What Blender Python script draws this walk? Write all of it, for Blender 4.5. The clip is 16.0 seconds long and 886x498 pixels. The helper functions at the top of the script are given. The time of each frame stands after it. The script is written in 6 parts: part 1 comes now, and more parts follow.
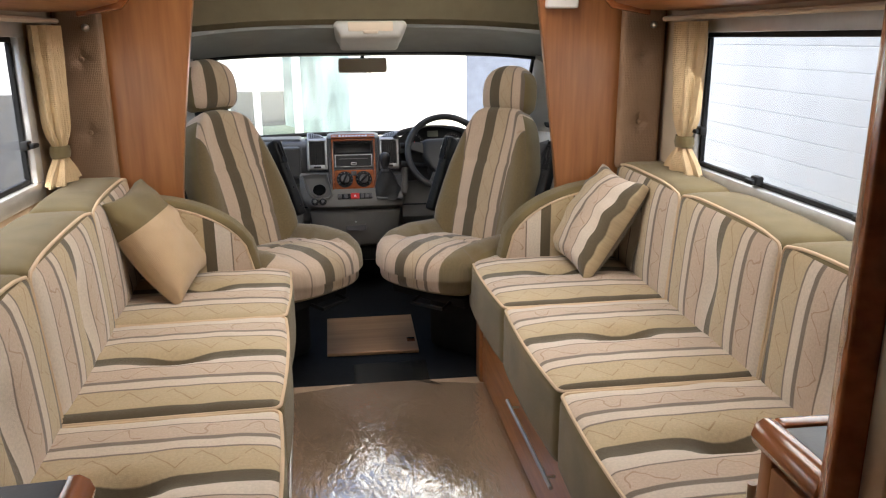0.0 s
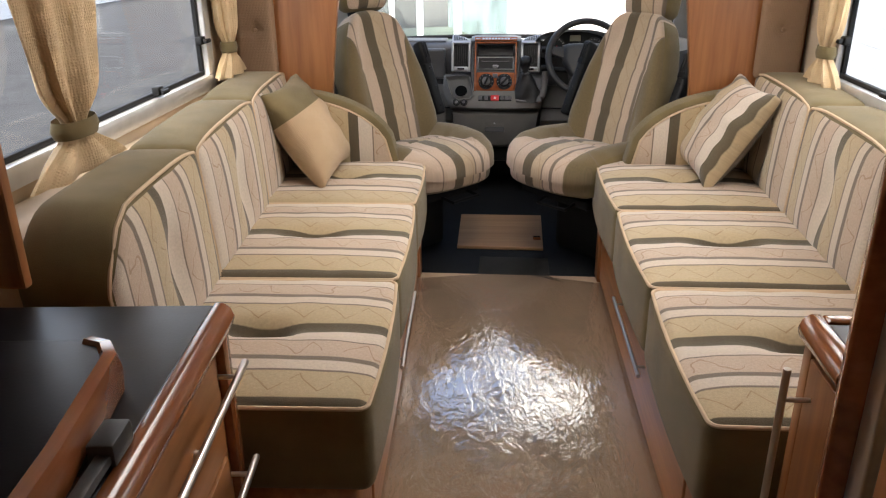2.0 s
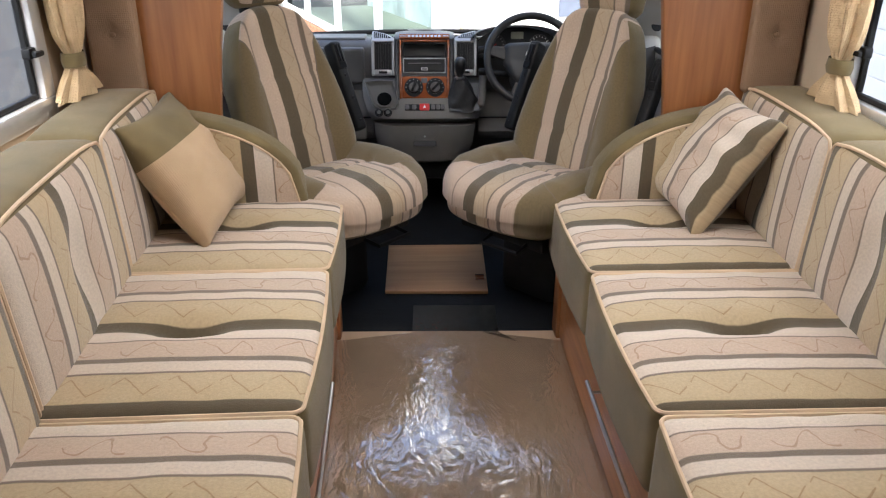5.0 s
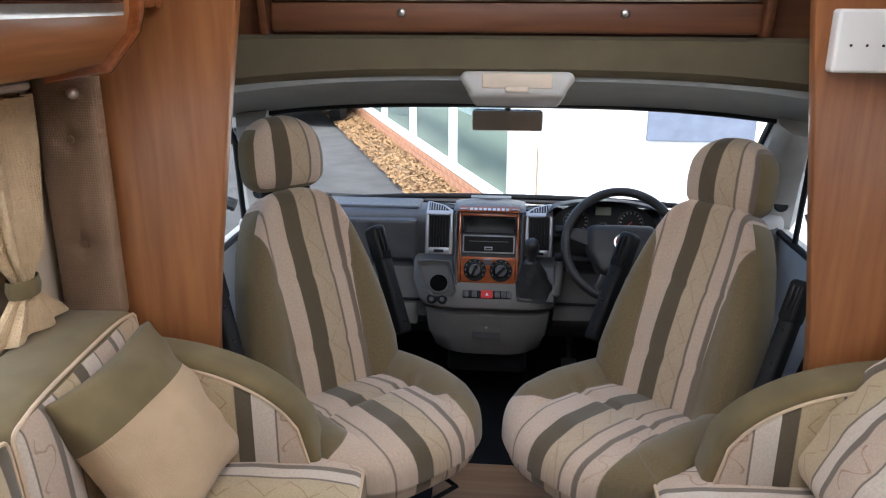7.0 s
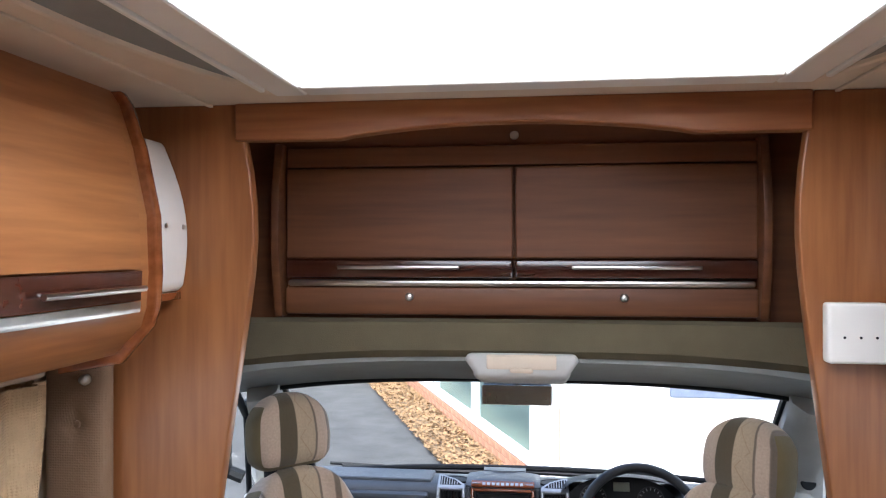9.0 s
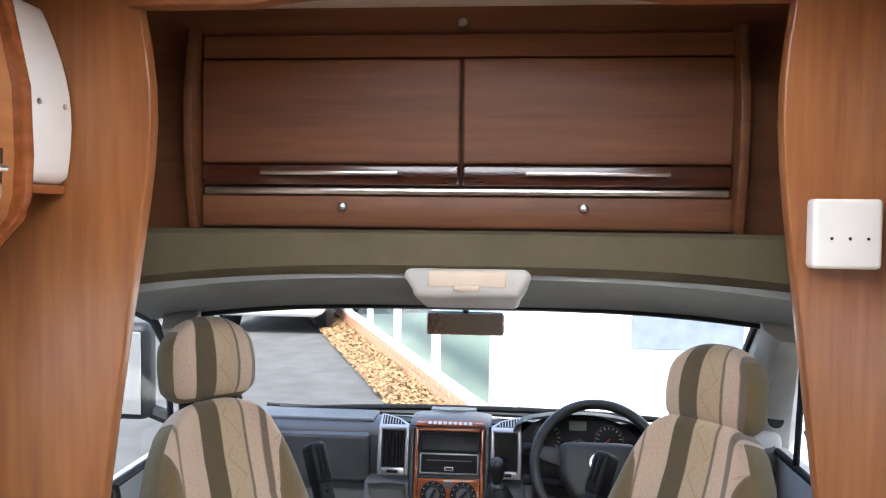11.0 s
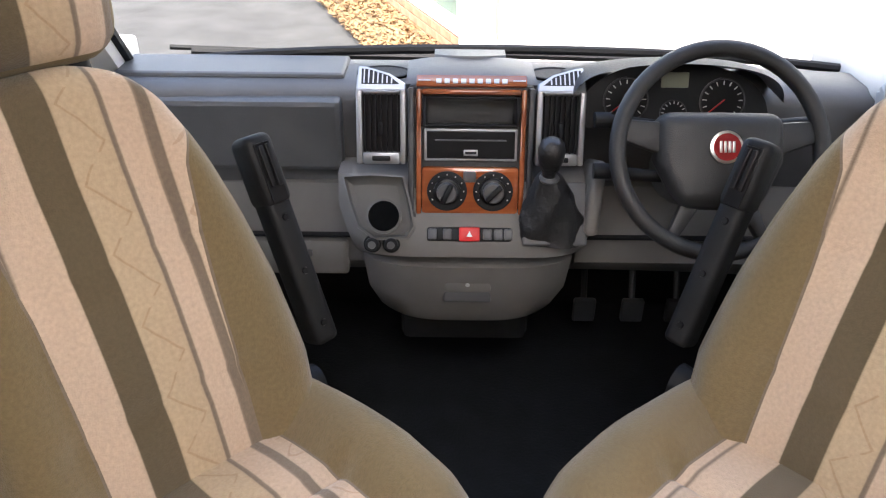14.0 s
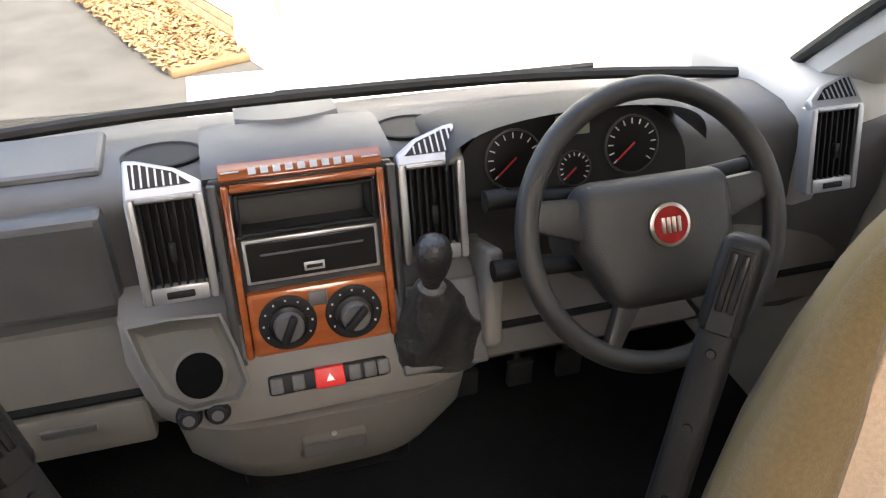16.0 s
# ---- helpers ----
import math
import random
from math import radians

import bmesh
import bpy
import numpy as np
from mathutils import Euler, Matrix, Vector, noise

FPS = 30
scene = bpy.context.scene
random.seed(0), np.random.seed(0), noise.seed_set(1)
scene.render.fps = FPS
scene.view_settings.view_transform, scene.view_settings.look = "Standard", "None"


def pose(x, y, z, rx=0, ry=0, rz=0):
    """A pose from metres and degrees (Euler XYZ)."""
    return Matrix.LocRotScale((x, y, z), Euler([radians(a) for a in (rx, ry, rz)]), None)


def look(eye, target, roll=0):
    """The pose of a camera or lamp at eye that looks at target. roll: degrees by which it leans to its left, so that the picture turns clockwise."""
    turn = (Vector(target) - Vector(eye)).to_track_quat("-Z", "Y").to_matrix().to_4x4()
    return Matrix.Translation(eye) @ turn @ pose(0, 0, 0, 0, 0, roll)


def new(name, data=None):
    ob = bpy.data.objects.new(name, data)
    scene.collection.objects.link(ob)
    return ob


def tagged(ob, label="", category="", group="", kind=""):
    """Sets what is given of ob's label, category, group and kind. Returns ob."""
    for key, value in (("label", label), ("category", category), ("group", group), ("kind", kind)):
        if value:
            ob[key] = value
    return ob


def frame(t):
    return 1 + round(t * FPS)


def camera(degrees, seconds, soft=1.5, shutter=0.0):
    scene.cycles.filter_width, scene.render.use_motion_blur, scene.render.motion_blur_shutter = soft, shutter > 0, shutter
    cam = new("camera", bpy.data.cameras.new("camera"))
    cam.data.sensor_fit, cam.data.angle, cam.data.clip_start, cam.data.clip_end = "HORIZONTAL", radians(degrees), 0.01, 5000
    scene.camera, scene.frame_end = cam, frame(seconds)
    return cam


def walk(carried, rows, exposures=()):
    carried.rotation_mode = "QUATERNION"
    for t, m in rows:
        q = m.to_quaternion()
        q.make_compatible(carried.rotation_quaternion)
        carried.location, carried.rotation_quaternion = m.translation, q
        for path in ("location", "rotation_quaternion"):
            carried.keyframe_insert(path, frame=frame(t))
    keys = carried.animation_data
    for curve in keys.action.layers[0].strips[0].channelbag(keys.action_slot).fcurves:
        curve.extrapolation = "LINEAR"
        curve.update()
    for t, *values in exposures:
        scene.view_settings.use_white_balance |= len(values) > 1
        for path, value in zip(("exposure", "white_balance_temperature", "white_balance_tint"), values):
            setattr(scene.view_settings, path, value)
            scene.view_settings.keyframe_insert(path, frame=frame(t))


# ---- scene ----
cam = camera(59.7, 16.0, soft=1.2, shutter=0.0)
PATH = [
    (0, (-0.039, 0.303, 1.314), (0.202, 2.217, 0.786), -0.4),
    (0.5, (0.02, 0.269, 1.301), (0.085, 2.172, 0.689), -0.2),
    (1, (0.036, 0.212, 1.296), (-0.038, 2.087, 0.606), -0.1),
    (1.5, (0.057, 0.152, 1.315), (-0.079, 2.007, 0.581), -0.5),
    (2, (0.077, 0.113, 1.334), (-0.087, 1.959, 0.583), -0.6),
    (2.5, (0.073, 0.106, 1.333), (-0.1, 1.951, 0.58), -0.6),
    (3, (0.076, 0.11, 1.335), (-0.072, 1.955, 0.578), -0.8),
    (3.2, (0.062, 0.132, 1.331), (-0.05, 1.98, 0.576), -0.8),
    (5.3, (0.021, 0.95, 1.359), (0.048, 2.778, 0.548), 0.1),
    (5.5, (0.013, 1.073, 1.376), (0.015, 2.901, 0.566), 0.1),
    (6, (0.027, 1.313, 1.418), (-0.039, 3.142, 0.611), 0.1),
    (6.5, (0.066, 1.464, 1.484), (-0.053, 3.31, 0.725), 0.3),
    (7, (0.072, 1.505, 1.551), (-0.098, 3.402, 0.939), 0.2),
    (7.5, (0.092, 1.513, 1.597), (-0.124, 3.463, 1.207), 0.2),
    (8, (0.092, 1.5, 1.627), (-0.138, 3.478, 1.451), 0.3),
    (8.5, (0.123, 1.505, 1.64), (-0.135, 3.488, 1.61), 0.1),
    (8.7, (0.125, 1.508, 1.646), (-0.131, 3.492, 1.651), 0.1),
    (10.8, (0.177, 1.678, 1.536), (0.008, 3.671, 1.54), 0.6),
    (10.9, (0.171, 1.718, 1.522), (0.003, 3.71, 1.483), 1.0),
    (11, (0.17, 1.753, 1.502), (0.005, 3.745, 1.416), 0.6),
    (11.5, (0.144, 1.946, 1.421), (-0.026, 3.887, 0.97), 0.6),
    (12, (0.113, 2.087, 1.358), (-0.025, 3.92, 0.569), 0.1),
    (12.5, (0.096, 2.286, 1.339), (0.02, 4.049, 0.397), -0.1),
    (13, (0.066, 2.409, 1.349), (0.049, 4.142, 0.35), 0.5),
    (13.5, (0.081, 2.552, 1.345), (0.016, 4.264, 0.312), -0.1),
    (14, (-0.051, 2.705, 1.348), (-0.053, 4.414, 0.309), 0.6),
    (14.5, (-0.1, 2.886, 1.348), (-0.073, 4.583, 0.291), -0.1),
    (15, (-0.107, 3.047, 1.358), (0.162, 4.708, 0.277), 0.1),
    (15.5, (-0.081, 3.158, 1.343), (0.326, 4.769, 0.23), 0.2),
    (16, (-0.082, 3.237, 1.336), (0.399, 4.814, 0.204), 0.9),
]
walk(cam, [(t, look(eye, target, roll)) for t, eye, target, roll in PATH], [
    (0.0, 2.15, 7000, 10), (3.0, 2.3, 6900, 11), (5.5, 2.2, 6400, 11), (6.5, 1.9, 6100, 11), (7.5, 2.0, 5950, 10), (8.5, 2.12, 5800, 10), (11.0, 2.55, 6100, 10), (11.5, 2.1, 6500, 12), (12.0, 1.85, 7500, 20),
    (12.5, 2.3, 7200, 18), (13.5, 2.65, 6700, 14), (14.5, 3.0, 7000, 13), (16.0, 3.0, 7700, 12)])

# ---- light: overcast day, open skylight ----
world = bpy.data.worlds.new("sky")
scene.world = world
world.use_nodes = True
wn = world.node_tree
sky = wn.nodes.new("ShaderNodeTexSky")
sky.sky_type, sky.sun_disc = "NISHITA", False
SUN_UP, SUN_ROUND = 58, 188
sky.sun_elevation, sky.sun_rotation = radians(SUN_UP), radians(SUN_ROUND)
sky.air_density, sky.dust_density, sky.ozone_density = 1.0, 3.0, 1.0
wn.nodes["Background"].inputs[1].default_value = 0.15
wn.links.new(sky.outputs[0], wn.nodes["Background"].inputs[0])
sun = new("sun", bpy.data.lights.new("sun", "SUN"))
sun.data.energy, sun.data.angle, sun.data.color = 3.0, radians(10), (1.0, 0.96, 0.9)
sun.matrix_world = look((0, 0, 20), (0.15, 1.0, 18.4))


def area(name, m, w, h, power, color=(1, 1, 1)):
    la = bpy.data.lights.new(name, "AREA")
    la.shape, la.size, la.size_y, la.energy, la.color = "RECTANGLE", w, h, power, color
    ob = new(name, la)
    ob.matrix_world = m
    return ob


area("skylight_daylight", look((0.115, 2.4, 2.015), (0.115, 2.4, 0)), 0.96, 1.18, 1.4, (1.0, 0.98, 0.95))
area("left_window_daylight", look((-1.005, 2.2, 1.12), (0.0, 2.2, 0.45)), 1.25, 0.4, 0.8)
area("right_window_daylight", look((1.165, 2.2, 1.12), (0.16, 2.2, 0.45)), 1.25, 0.4, 1.1)


# ---- materials ----
def mat(name, color, rough=0.6, metal=0.0, var=0.15, scale=8.0, bump=0.1, bscale=60.0, coat=0.0, stretch=(1, 1, 1), spec=0.5, sheen=0.0):
    m = bpy.data.materials.new(name)
    m.use_nodes = True
    nt = m.node_tree
    b = nt.nodes["Principled BSDF"]
    b.inputs["Roughness"].default_value = rough
    b.inputs["Metallic"].default_value = metal
    b.inputs["Coat Weight"].default_value = coat
    b.inputs["Coat Roughness"].default_value = 0.15
    b.inputs["Specular IOR Level"].default_value = spec
    b.inputs["Sheen Weight"].default_value = sheen
    tc = nt.nodes.new("ShaderNodeTexCoord")
    mp = nt.nodes.new("ShaderNodeMapping")
    mp.inputs["Scale"].default_value = stretch
    nt.links.new(tc.outputs["Object"], mp.inputs[0])
    n1 = nt.nodes.new("ShaderNodeTexNoise")
    n1.inputs["Scale"].default_value, n1.inputs["Detail"].default_value = scale, 5
    nt.links.new(mp.outputs[0], n1.inputs["Vector"])
    n2 = nt.nodes.new("ShaderNodeTexNoise")
    n2.inputs["Scale"].default_value, n2.inputs["Detail"].default_value = bscale, 3
    nt.links.new(mp.outputs[0], n2.inputs["Vector"])
    r = nt.nodes.new("ShaderNodeValToRGB")
    r.color_ramp.elements[0].position, r.color_ramp.elements[1].position = 0.3, 0.7
    r.color_ramp.elements[0].color = (*[c * (1 - var) for c in color], 1)
    r.color_ramp.elements[1].color = (*[min(1, c * (1 + var)) for c in color], 1)
    nt.links.new(n1.outputs[0], r.inputs[0])
    nt.links.new(r.outputs[0], b.inputs["Base Color"])
    bp = nt.nodes.new("ShaderNodeBump")
    bp.inputs["Strength"].default_value, bp.inputs["Distance"].default_value = bump, 0.004
    nt.links.new(n2.outputs[0], bp.inputs["Height"])
    nt.links.new(bp.outputs[0], b.inputs["Normal"])
    return m


def wood(name, dark, light, axis=2, rough=0.32, coat=0.35):
    """Cherry veneer: long streaks along one axis over broad tonal bands."""
    st = [1.0, 1.0, 1.0]
    st[axis] = 0.07
    m = mat(name, light, rough, 0, 0.0, 6, 0.03, 90, coat, st)
    nt = m.node_tree
    b = nt.nodes["Principled BSDF"]
    mp = nt.nodes["Mapping"]
    big = nt.nodes.new("ShaderNodeTexNoise")
    big.inputs["Scale"].default_value, big.inputs["Detail"].default_value, big.inputs["Distortion"].default_value = 7, 3, 1.2
    fine = nt.nodes.new("ShaderNodeTexNoise")
    fine.inputs["Scale"].default_value, fine.inputs["Detail"].default_value = 55, 6
    for n in (big, fine):
        nt.links.new(mp.outputs[0], n.inputs["Vector"])
    mx = nt.nodes.new("ShaderNodeMath")
    mx.operation = "MULTIPLY_ADD"
    mx.inputs[1].default_value = 0.45
    nt.links.new(fine.outputs[0], mx.inputs[0])
    sc = nt.nodes.new("ShaderNodeMath")
    sc.operation = "MULTIPLY"
    sc.inputs[1].default_value = 0.6
    nt.links.new(big.outputs[0], sc.inputs[0])
    nt.links.new(sc.outputs[0], mx.inputs[2])
    r = nt.nodes.new("ShaderNodeValToRGB")
    r.color_ramp.elements[0].position, r.color_ramp.elements[1].position = 0.38, 0.68
    r.color_ramp.elements[0].color, r.color_ramp.elements[1].color = (*dark, 1), (*light, 1)
    nt.links.new(mx.outputs[0], r.inputs[0])
    nt.links.new(r.outputs[0], b.inputs["Base Color"])
    return m


OLIVE = (0.118, 0.09, 0.05)
OLIVE2 = (0.185, 0.136, 0.066)
PINK = (0.6, 0.46, 0.345)
CREAM = (0.7, 0.6, 0.49)
YELLOW = (0.55, 0.428, 0.258)
BROWN = (0.2, 0.155, 0.115)
TAN = (0.52, 0.4, 0.265)


def stripes(name, period, bands, side=None, ink=0.65):
    """Woven stripes across v with drawn zigzag and loop lines along u. bands: (share of the period, colour, drawn).
    side: colour of the plain side panels past the seam, which runs where the second map is nought."""
    m = mat(name, PINK, 0.92, 0, 0.08, 5, 0.35, 420, 0, (1, 1, 1), 0.2, 0.25)
    nt = m.node_tree
    L = nt.links.new
    b = nt.nodes["Principled BSDF"]
    b.inputs["Sheen Roughness"].default_value = 0.6

    def math_(op, a, c=None, d=None):
        n = nt.nodes.new("ShaderNodeMath")
        n.operation = op
        for k, v in enumerate((a, c, d)):
            if v is None:
                continue
            if isinstance(v, (int, float)):
                n.inputs[k].default_value = v
            else:
                L(v, n.inputs[k])
        return n.outputs[0]

    uv = nt.nodes.new("ShaderNodeUVMap")
    uv.uv_map = "weave"
    sp = nt.nodes.new("ShaderNodeSeparateXYZ")
    L(uv.outputs[0], sp.inputs[0])
    u, v = sp.outputs[0], sp.outputs[1]
    f = math_("FRACT", math_("DIVIDE", v, period))
    ramp = nt.nodes.new("ShaderNodeValToRGB")
    ramp.color_ramp.interpolation = "LINEAR"
    els = ramp.color_ramp.elements
    at, total = 0.0, sum(x[0] for x in bands)
    stops = []
    for share, color, _ in bands:
        w = share / total
        e = min(0.0012 / period, w * 0.2)
        stops += [(at + e, color), (at + w - e, color)]
        at += w
    els[0].position, els[0].color = stops[0][0], (*stops[0][1], 1)
    els[1].position, els[1].color = stops[-1][0], (*stops[-1][1], 1)
    for p, color in stops[1:-1]:
        els.new(p).color = (*color, 1)
    L(f, ramp.inputs[0])
    # drawn lines
    nz = nt.nodes.new("ShaderNodeTexNoise")
    nz.inputs["Scale"].default_value = 9.0
    L(uv.outputs[0], nz.inputs["Vector"])
    line = None
    at = 0.0
    for share, _, drawn in bands:
        w = share / total
        if drawn:
            c, amp = at + w / 2, w * 0.36
            k = 20.0 if drawn == 1 else 13.0
            if drawn == 1:
                tri = math_("SUBTRACT", math_("MULTIPLY", math_("PINGPONG", math_("ADD", math_("MULTIPLY", u, k), math_("MULTIPLY", nz.outputs[0], 0.9)), 1.0), 2.0), 1.0)
            else:
                tri = math_("SINE", math_("ADD", math_("MULTIPLY", u, k * 5.2), math_("MULTIPLY", nz.outputs[0], 9.0)))
            d = math_("ABSOLUTE", math_("SUBTRACT", math_("SUBTRACT", f, c), math_("MULTIPLY", tri, amp)))
            on = math_("MULTIPLY", math_("LESS_THAN", d, (0.0021 if drawn == 1 else 0.0026) / period), math_("GREATER_THAN", math_("FRACT", math_("MULTIPLY", u, k * 0.5)), 0.12 if drawn == 1 else 0.3))
            line = on if line is None else math_("MAXIMUM", line, on)
        at += w
    mixc = nt.nodes.new("ShaderNodeMixRGB")
    mixc.blend_type = "MULTIPLY"
    mixc.inputs[2].default_value = (0.6, 0.46, 0.34, 1)
    L(math_("MULTIPLY", line, ink), mixc.inputs[0])
    L(ramp.outputs[0], mixc.inputs[1])
    cloth = mixc.outputs[0]
    if side:
        uv2 = nt.nodes.new("ShaderNodeUVMap")
        uv2.uv_map = "seam"
        sp2 = nt.nodes.new("ShaderNodeSeparateXYZ")
        L(uv2.outputs[0], sp2.inputs[0])
        for edge, colour in ((-0.004, (*BROWN, 1)), (0.0, (*side, 1))):
            cut = nt.nodes.new("ShaderNodeMixRGB")
            cut.inputs[2].default_value = colour
            L(math_("GREATER_THAN", sp2.outputs[0], edge), cut.inputs[0])
            L(cloth, cut.inputs[1])
            cloth = cut.outputs[0]
    worn = nt.nodes.new("ShaderNodeTexNoise")
    worn.inputs["Scale"].default_value, worn.inputs["Detail"].default_value = 160, 2
    L(uv.outputs[0], worn.inputs["Vector"])
    mul = nt.nodes.new("ShaderNodeMixRGB")
    mul.blend_type = "MULTIPLY"
    mul.inputs[0].default_value = 0.35
    L(cloth, mul.inputs[1])
    L(worn.outputs[0], mul.inputs[2])
    L(mul.outputs[0], b.inputs["Base Color"])
    return m


M_STRIPE = stripes("striped_upholstery", 0.305, [
    (0.036, OLIVE, 0), (0.008, YELLOW, 0), (0.072, YELLOW, 1), (0.006, BROWN, 0), (0.032, CREAM, 0), (0.015, BROWN, 0),
    (0.062, PINK, 2), (0.004, BROWN, 0), (0.05, CREAM, 0)])
M_CAB = stripes("striped_cab_upholstery", 0.6, [
    (0.145, PINK, 0), (0.005, BROWN, 0), (0.062, PINK, 0), (0.052, OLIVE, 0), (0.058, TAN, 1), (0.007, BROWN, 0), (0.036, PINK, 0), (0.016, BROWN, 0), (0.05, PINK, 2), (0.169, OLIVE2, 0)], OLIVE2, 0.38)
M_OLIVE = mat("olive_velour", (0.165, 0.126, 0.06), 0.95, 0, 0.16, 9, 0.3, 500, 0, (1, 1, 1), 0.2, 0.15)
M_TAN = mat("tan_ribbed_fabric", (0.5, 0.36, 0.22), 0.92, 0, 0.1, 7, 0.3, 300, 0, (1, 1, 1), 0.2, 0.2)
M_PIPE = mat("cream_piping", (0.6, 0.45, 0.3), 0.85)
M_WOOD = wood("cherry_veneer", (0.215, 0.075, 0.023), (0.365, 0.143, 0.046), 2, 0.42, 0.15)
M_WOODY = wood("cherry_veneer_lengthwise", (0.27, 0.097, 0.03), (0.46, 0.195, 0.066), 1, 0.4, 0.2)
# cherry darkened to hold the shade of the recess over the cab
M_WOODX = wood("shaded_cherry_veneer", (0.115, 0.038, 0.013), (0.2, 0.074, 0.025), 0, 0.55, 0.04)
M_PELMET = wood("cherry_veneer_crosswise", (0.24, 0.085, 0.028), (0.4, 0.16, 0.055), 0, 0.5, 0.06)
M_EDGE = wood("lacquered_hardwood_edge", (0.2, 0.055, 0.015), (0.33, 0.11, 0.035), 1, 0.22, 0.7)
M_DARKWOOD = wood("dark_wood_band", (0.045, 0.013, 0.008), (0.09, 0.028, 0.015), 0, 0.2, 0.6)
M_LEAF = mat("dark_laminate", (0.012, 0.0115, 0.014), 0.3, 0, 0.25, 14, 0.04, 200, 0, (1, 1, 1), 0.3)
M_CHROME = mat("brushed_steel", (0.62, 0.6, 0.57), 0.28, 1.0, 0.06, 40, 0.03, 300)
M_BLACK = mat("black_plastic", (0.009, 0.0095, 0.0105), 0.55, 0, 0.2, 20, 0.12, 500, 0, (1, 1, 1), 0.25)
M_STACKRIM = mat("charcoal_rim_plastic", (0.03, 0.031, 0.033), 0.4, 0, 0.1, 15, 0.15, 600)
M_DASH = mat("dark_grey_dash_plastic", (0.08, 0.08, 0.081), 0.42, 0, 0.12, 12, 0.25, 700)
M_MID = mat("mid_grey_plastic", (0.14, 0.133, 0.122), 0.55, 0, 0.08, 12, 0.2, 700)
M_PALE = mat("pale_grey_trim_plastic", (0.52, 0.51, 0.48), 0.6, 0, 0.06, 9, 0.15, 600)
M_SILVER = mat("silver_painted_plastic", (0.4, 0.41, 0.42), 0.35, 0.6, 0.05, 20, 0.05, 500)
M_BURL = wood("burr_walnut_trim", (0.2, 0.045, 0.015), (0.4, 0.12, 0.04), 0, 0.15, 0.9)
M_RUBBER = mat("black_rubber_mat", (0.007, 0.008, 0.0095), 0.7, 0, 0.3, 12, 0.5, 160, 0, (1, 1, 1), 0.25)
M_CARPET = mat("beige_carpet_under_film", (0.4, 0.285, 0.19), 0.9, 0, 0.1, 4, 0.2, 300)
M_LINING = mat("olive_lining_fabric", (0.125, 0.103, 0.06), 0.95, 0, 0.1, 10, 0.2, 300)
M_CREAM = mat("cream_vinyl_ceiling", (0.68, 0.57, 0.45), 0.75, 0, 0.05, 6, 0.1, 200)
M_WALL = mat("beige_wall_board", (0.5, 0.4, 0.29), 0.8, 0, 0.08, 6, 0.1, 200)
M_PAD = mat("honeycomb_padded_vinyl", (0.25, 0.155, 0.092), 0.7, 0, 0.08, 7, 0.1, 200)
M_CURTAIN = mat("cream_striped_curtain", (0.56, 0.41, 0.24), 0.85, 0, 0.1, 20, 0.3, 250)
M_WHITE = mat("white_plastic", (0.78, 0.76, 0.72), 0.4, 0, 0.03, 10, 0.05, 200)
M_ALU = mat("anodised_window_frame", (0.6, 0.6, 0.6), 0.4, 0.7, 0.05, 20, 0.05, 200)
# near-black that paints the deep shade inside the tray and the cup hole
M_VOID = mat("painted_recess_shade", (0.004, 0.004, 0.004), 0.95, 0, 0.1, 20, 0.0, 60, 0, (1, 1, 1), 0.03)
M_RED = mat("red_button", (0.6, 0.02, 0.02), 0.4)
M_TARMAC = mat("tarmac", (0.042, 0.041, 0.04), 0.9, 0, 0.3, 3, 0.5, 90)
M_RENDER = mat("white_rendered_wall", (0.82, 0.82, 0.8), 0.85, 0, 0.04, 2, 0.2, 60)
M_BRICK = mat("red_brick", (0.4, 0.2, 0.12), 0.85, 0, 0.25, 9, 0.4, 60)
M_FRAMEWHITE = mat("white_window_frame", (0.8, 0.81, 0.82), 0.4)
M_DRYLEAF = mat("dry_leaves", (0.22, 0.13, 0.06), 0.85, 0, 0.4, 20, 0.3, 60)
M_CABLINING = mat("grey_cab_lining", (0.25, 0.26, 0.25), 0.8, 0, 0.08, 9, 0.2, 300)
# colour of a bluish reflection, painted on a panel
M_GREY = mat("grey_blue_reflection", (0.11, 0.13, 0.18), 0.6)


def glass(name, tint=(1, 1, 1)):
    m = bpy.data.materials.new(name)
    m.use_nodes = True
    nt = m.node_tree
    nt.nodes.remove(nt.nodes["Principled BSDF"])
    tr = nt.nodes.new("ShaderNodeBsdfTransparent")
    tr.inputs[0].default_value = (*tint, 1)
    gl = nt.nodes.new("ShaderNodeBsdfGlossy")
    gl.inputs["Roughness"].default_value = 0.02
    mx = nt.nodes.new("ShaderNodeMixShader")
    mx.inputs[0].default_value = 0.045
    nt.links.new(tr.outputs[0], mx.inputs[1])
    nt.links.new(gl.outputs[0], mx.inputs[2])
    nt.links.new(mx.outputs[0], nt.nodes["Material Output"].inputs[0])
    return m


M_GLASS = glass("clear_glass", (0.95, 0.98, 0.97))
M_DOME = bpy.data.materials.new("opal_acrylic_dome")
M_DOME.use_nodes = True
opal = M_DOME.node_tree.nodes.new("ShaderNodeBsdfTranslucent")
opal.inputs[0].default_value = (0.92, 0.92, 0.9, 1)
M_DOME.node_tree.links.new(opal.outputs[0], M_DOME.node_tree.nodes["Material Output"].inputs[0])
M_DOME.node_tree.nodes.remove(M_DOME.node_tree.nodes["Principled BSDF"])
M_ACRYLIC = glass("tinted_acrylic", (0.8, 0.83, 0.86))


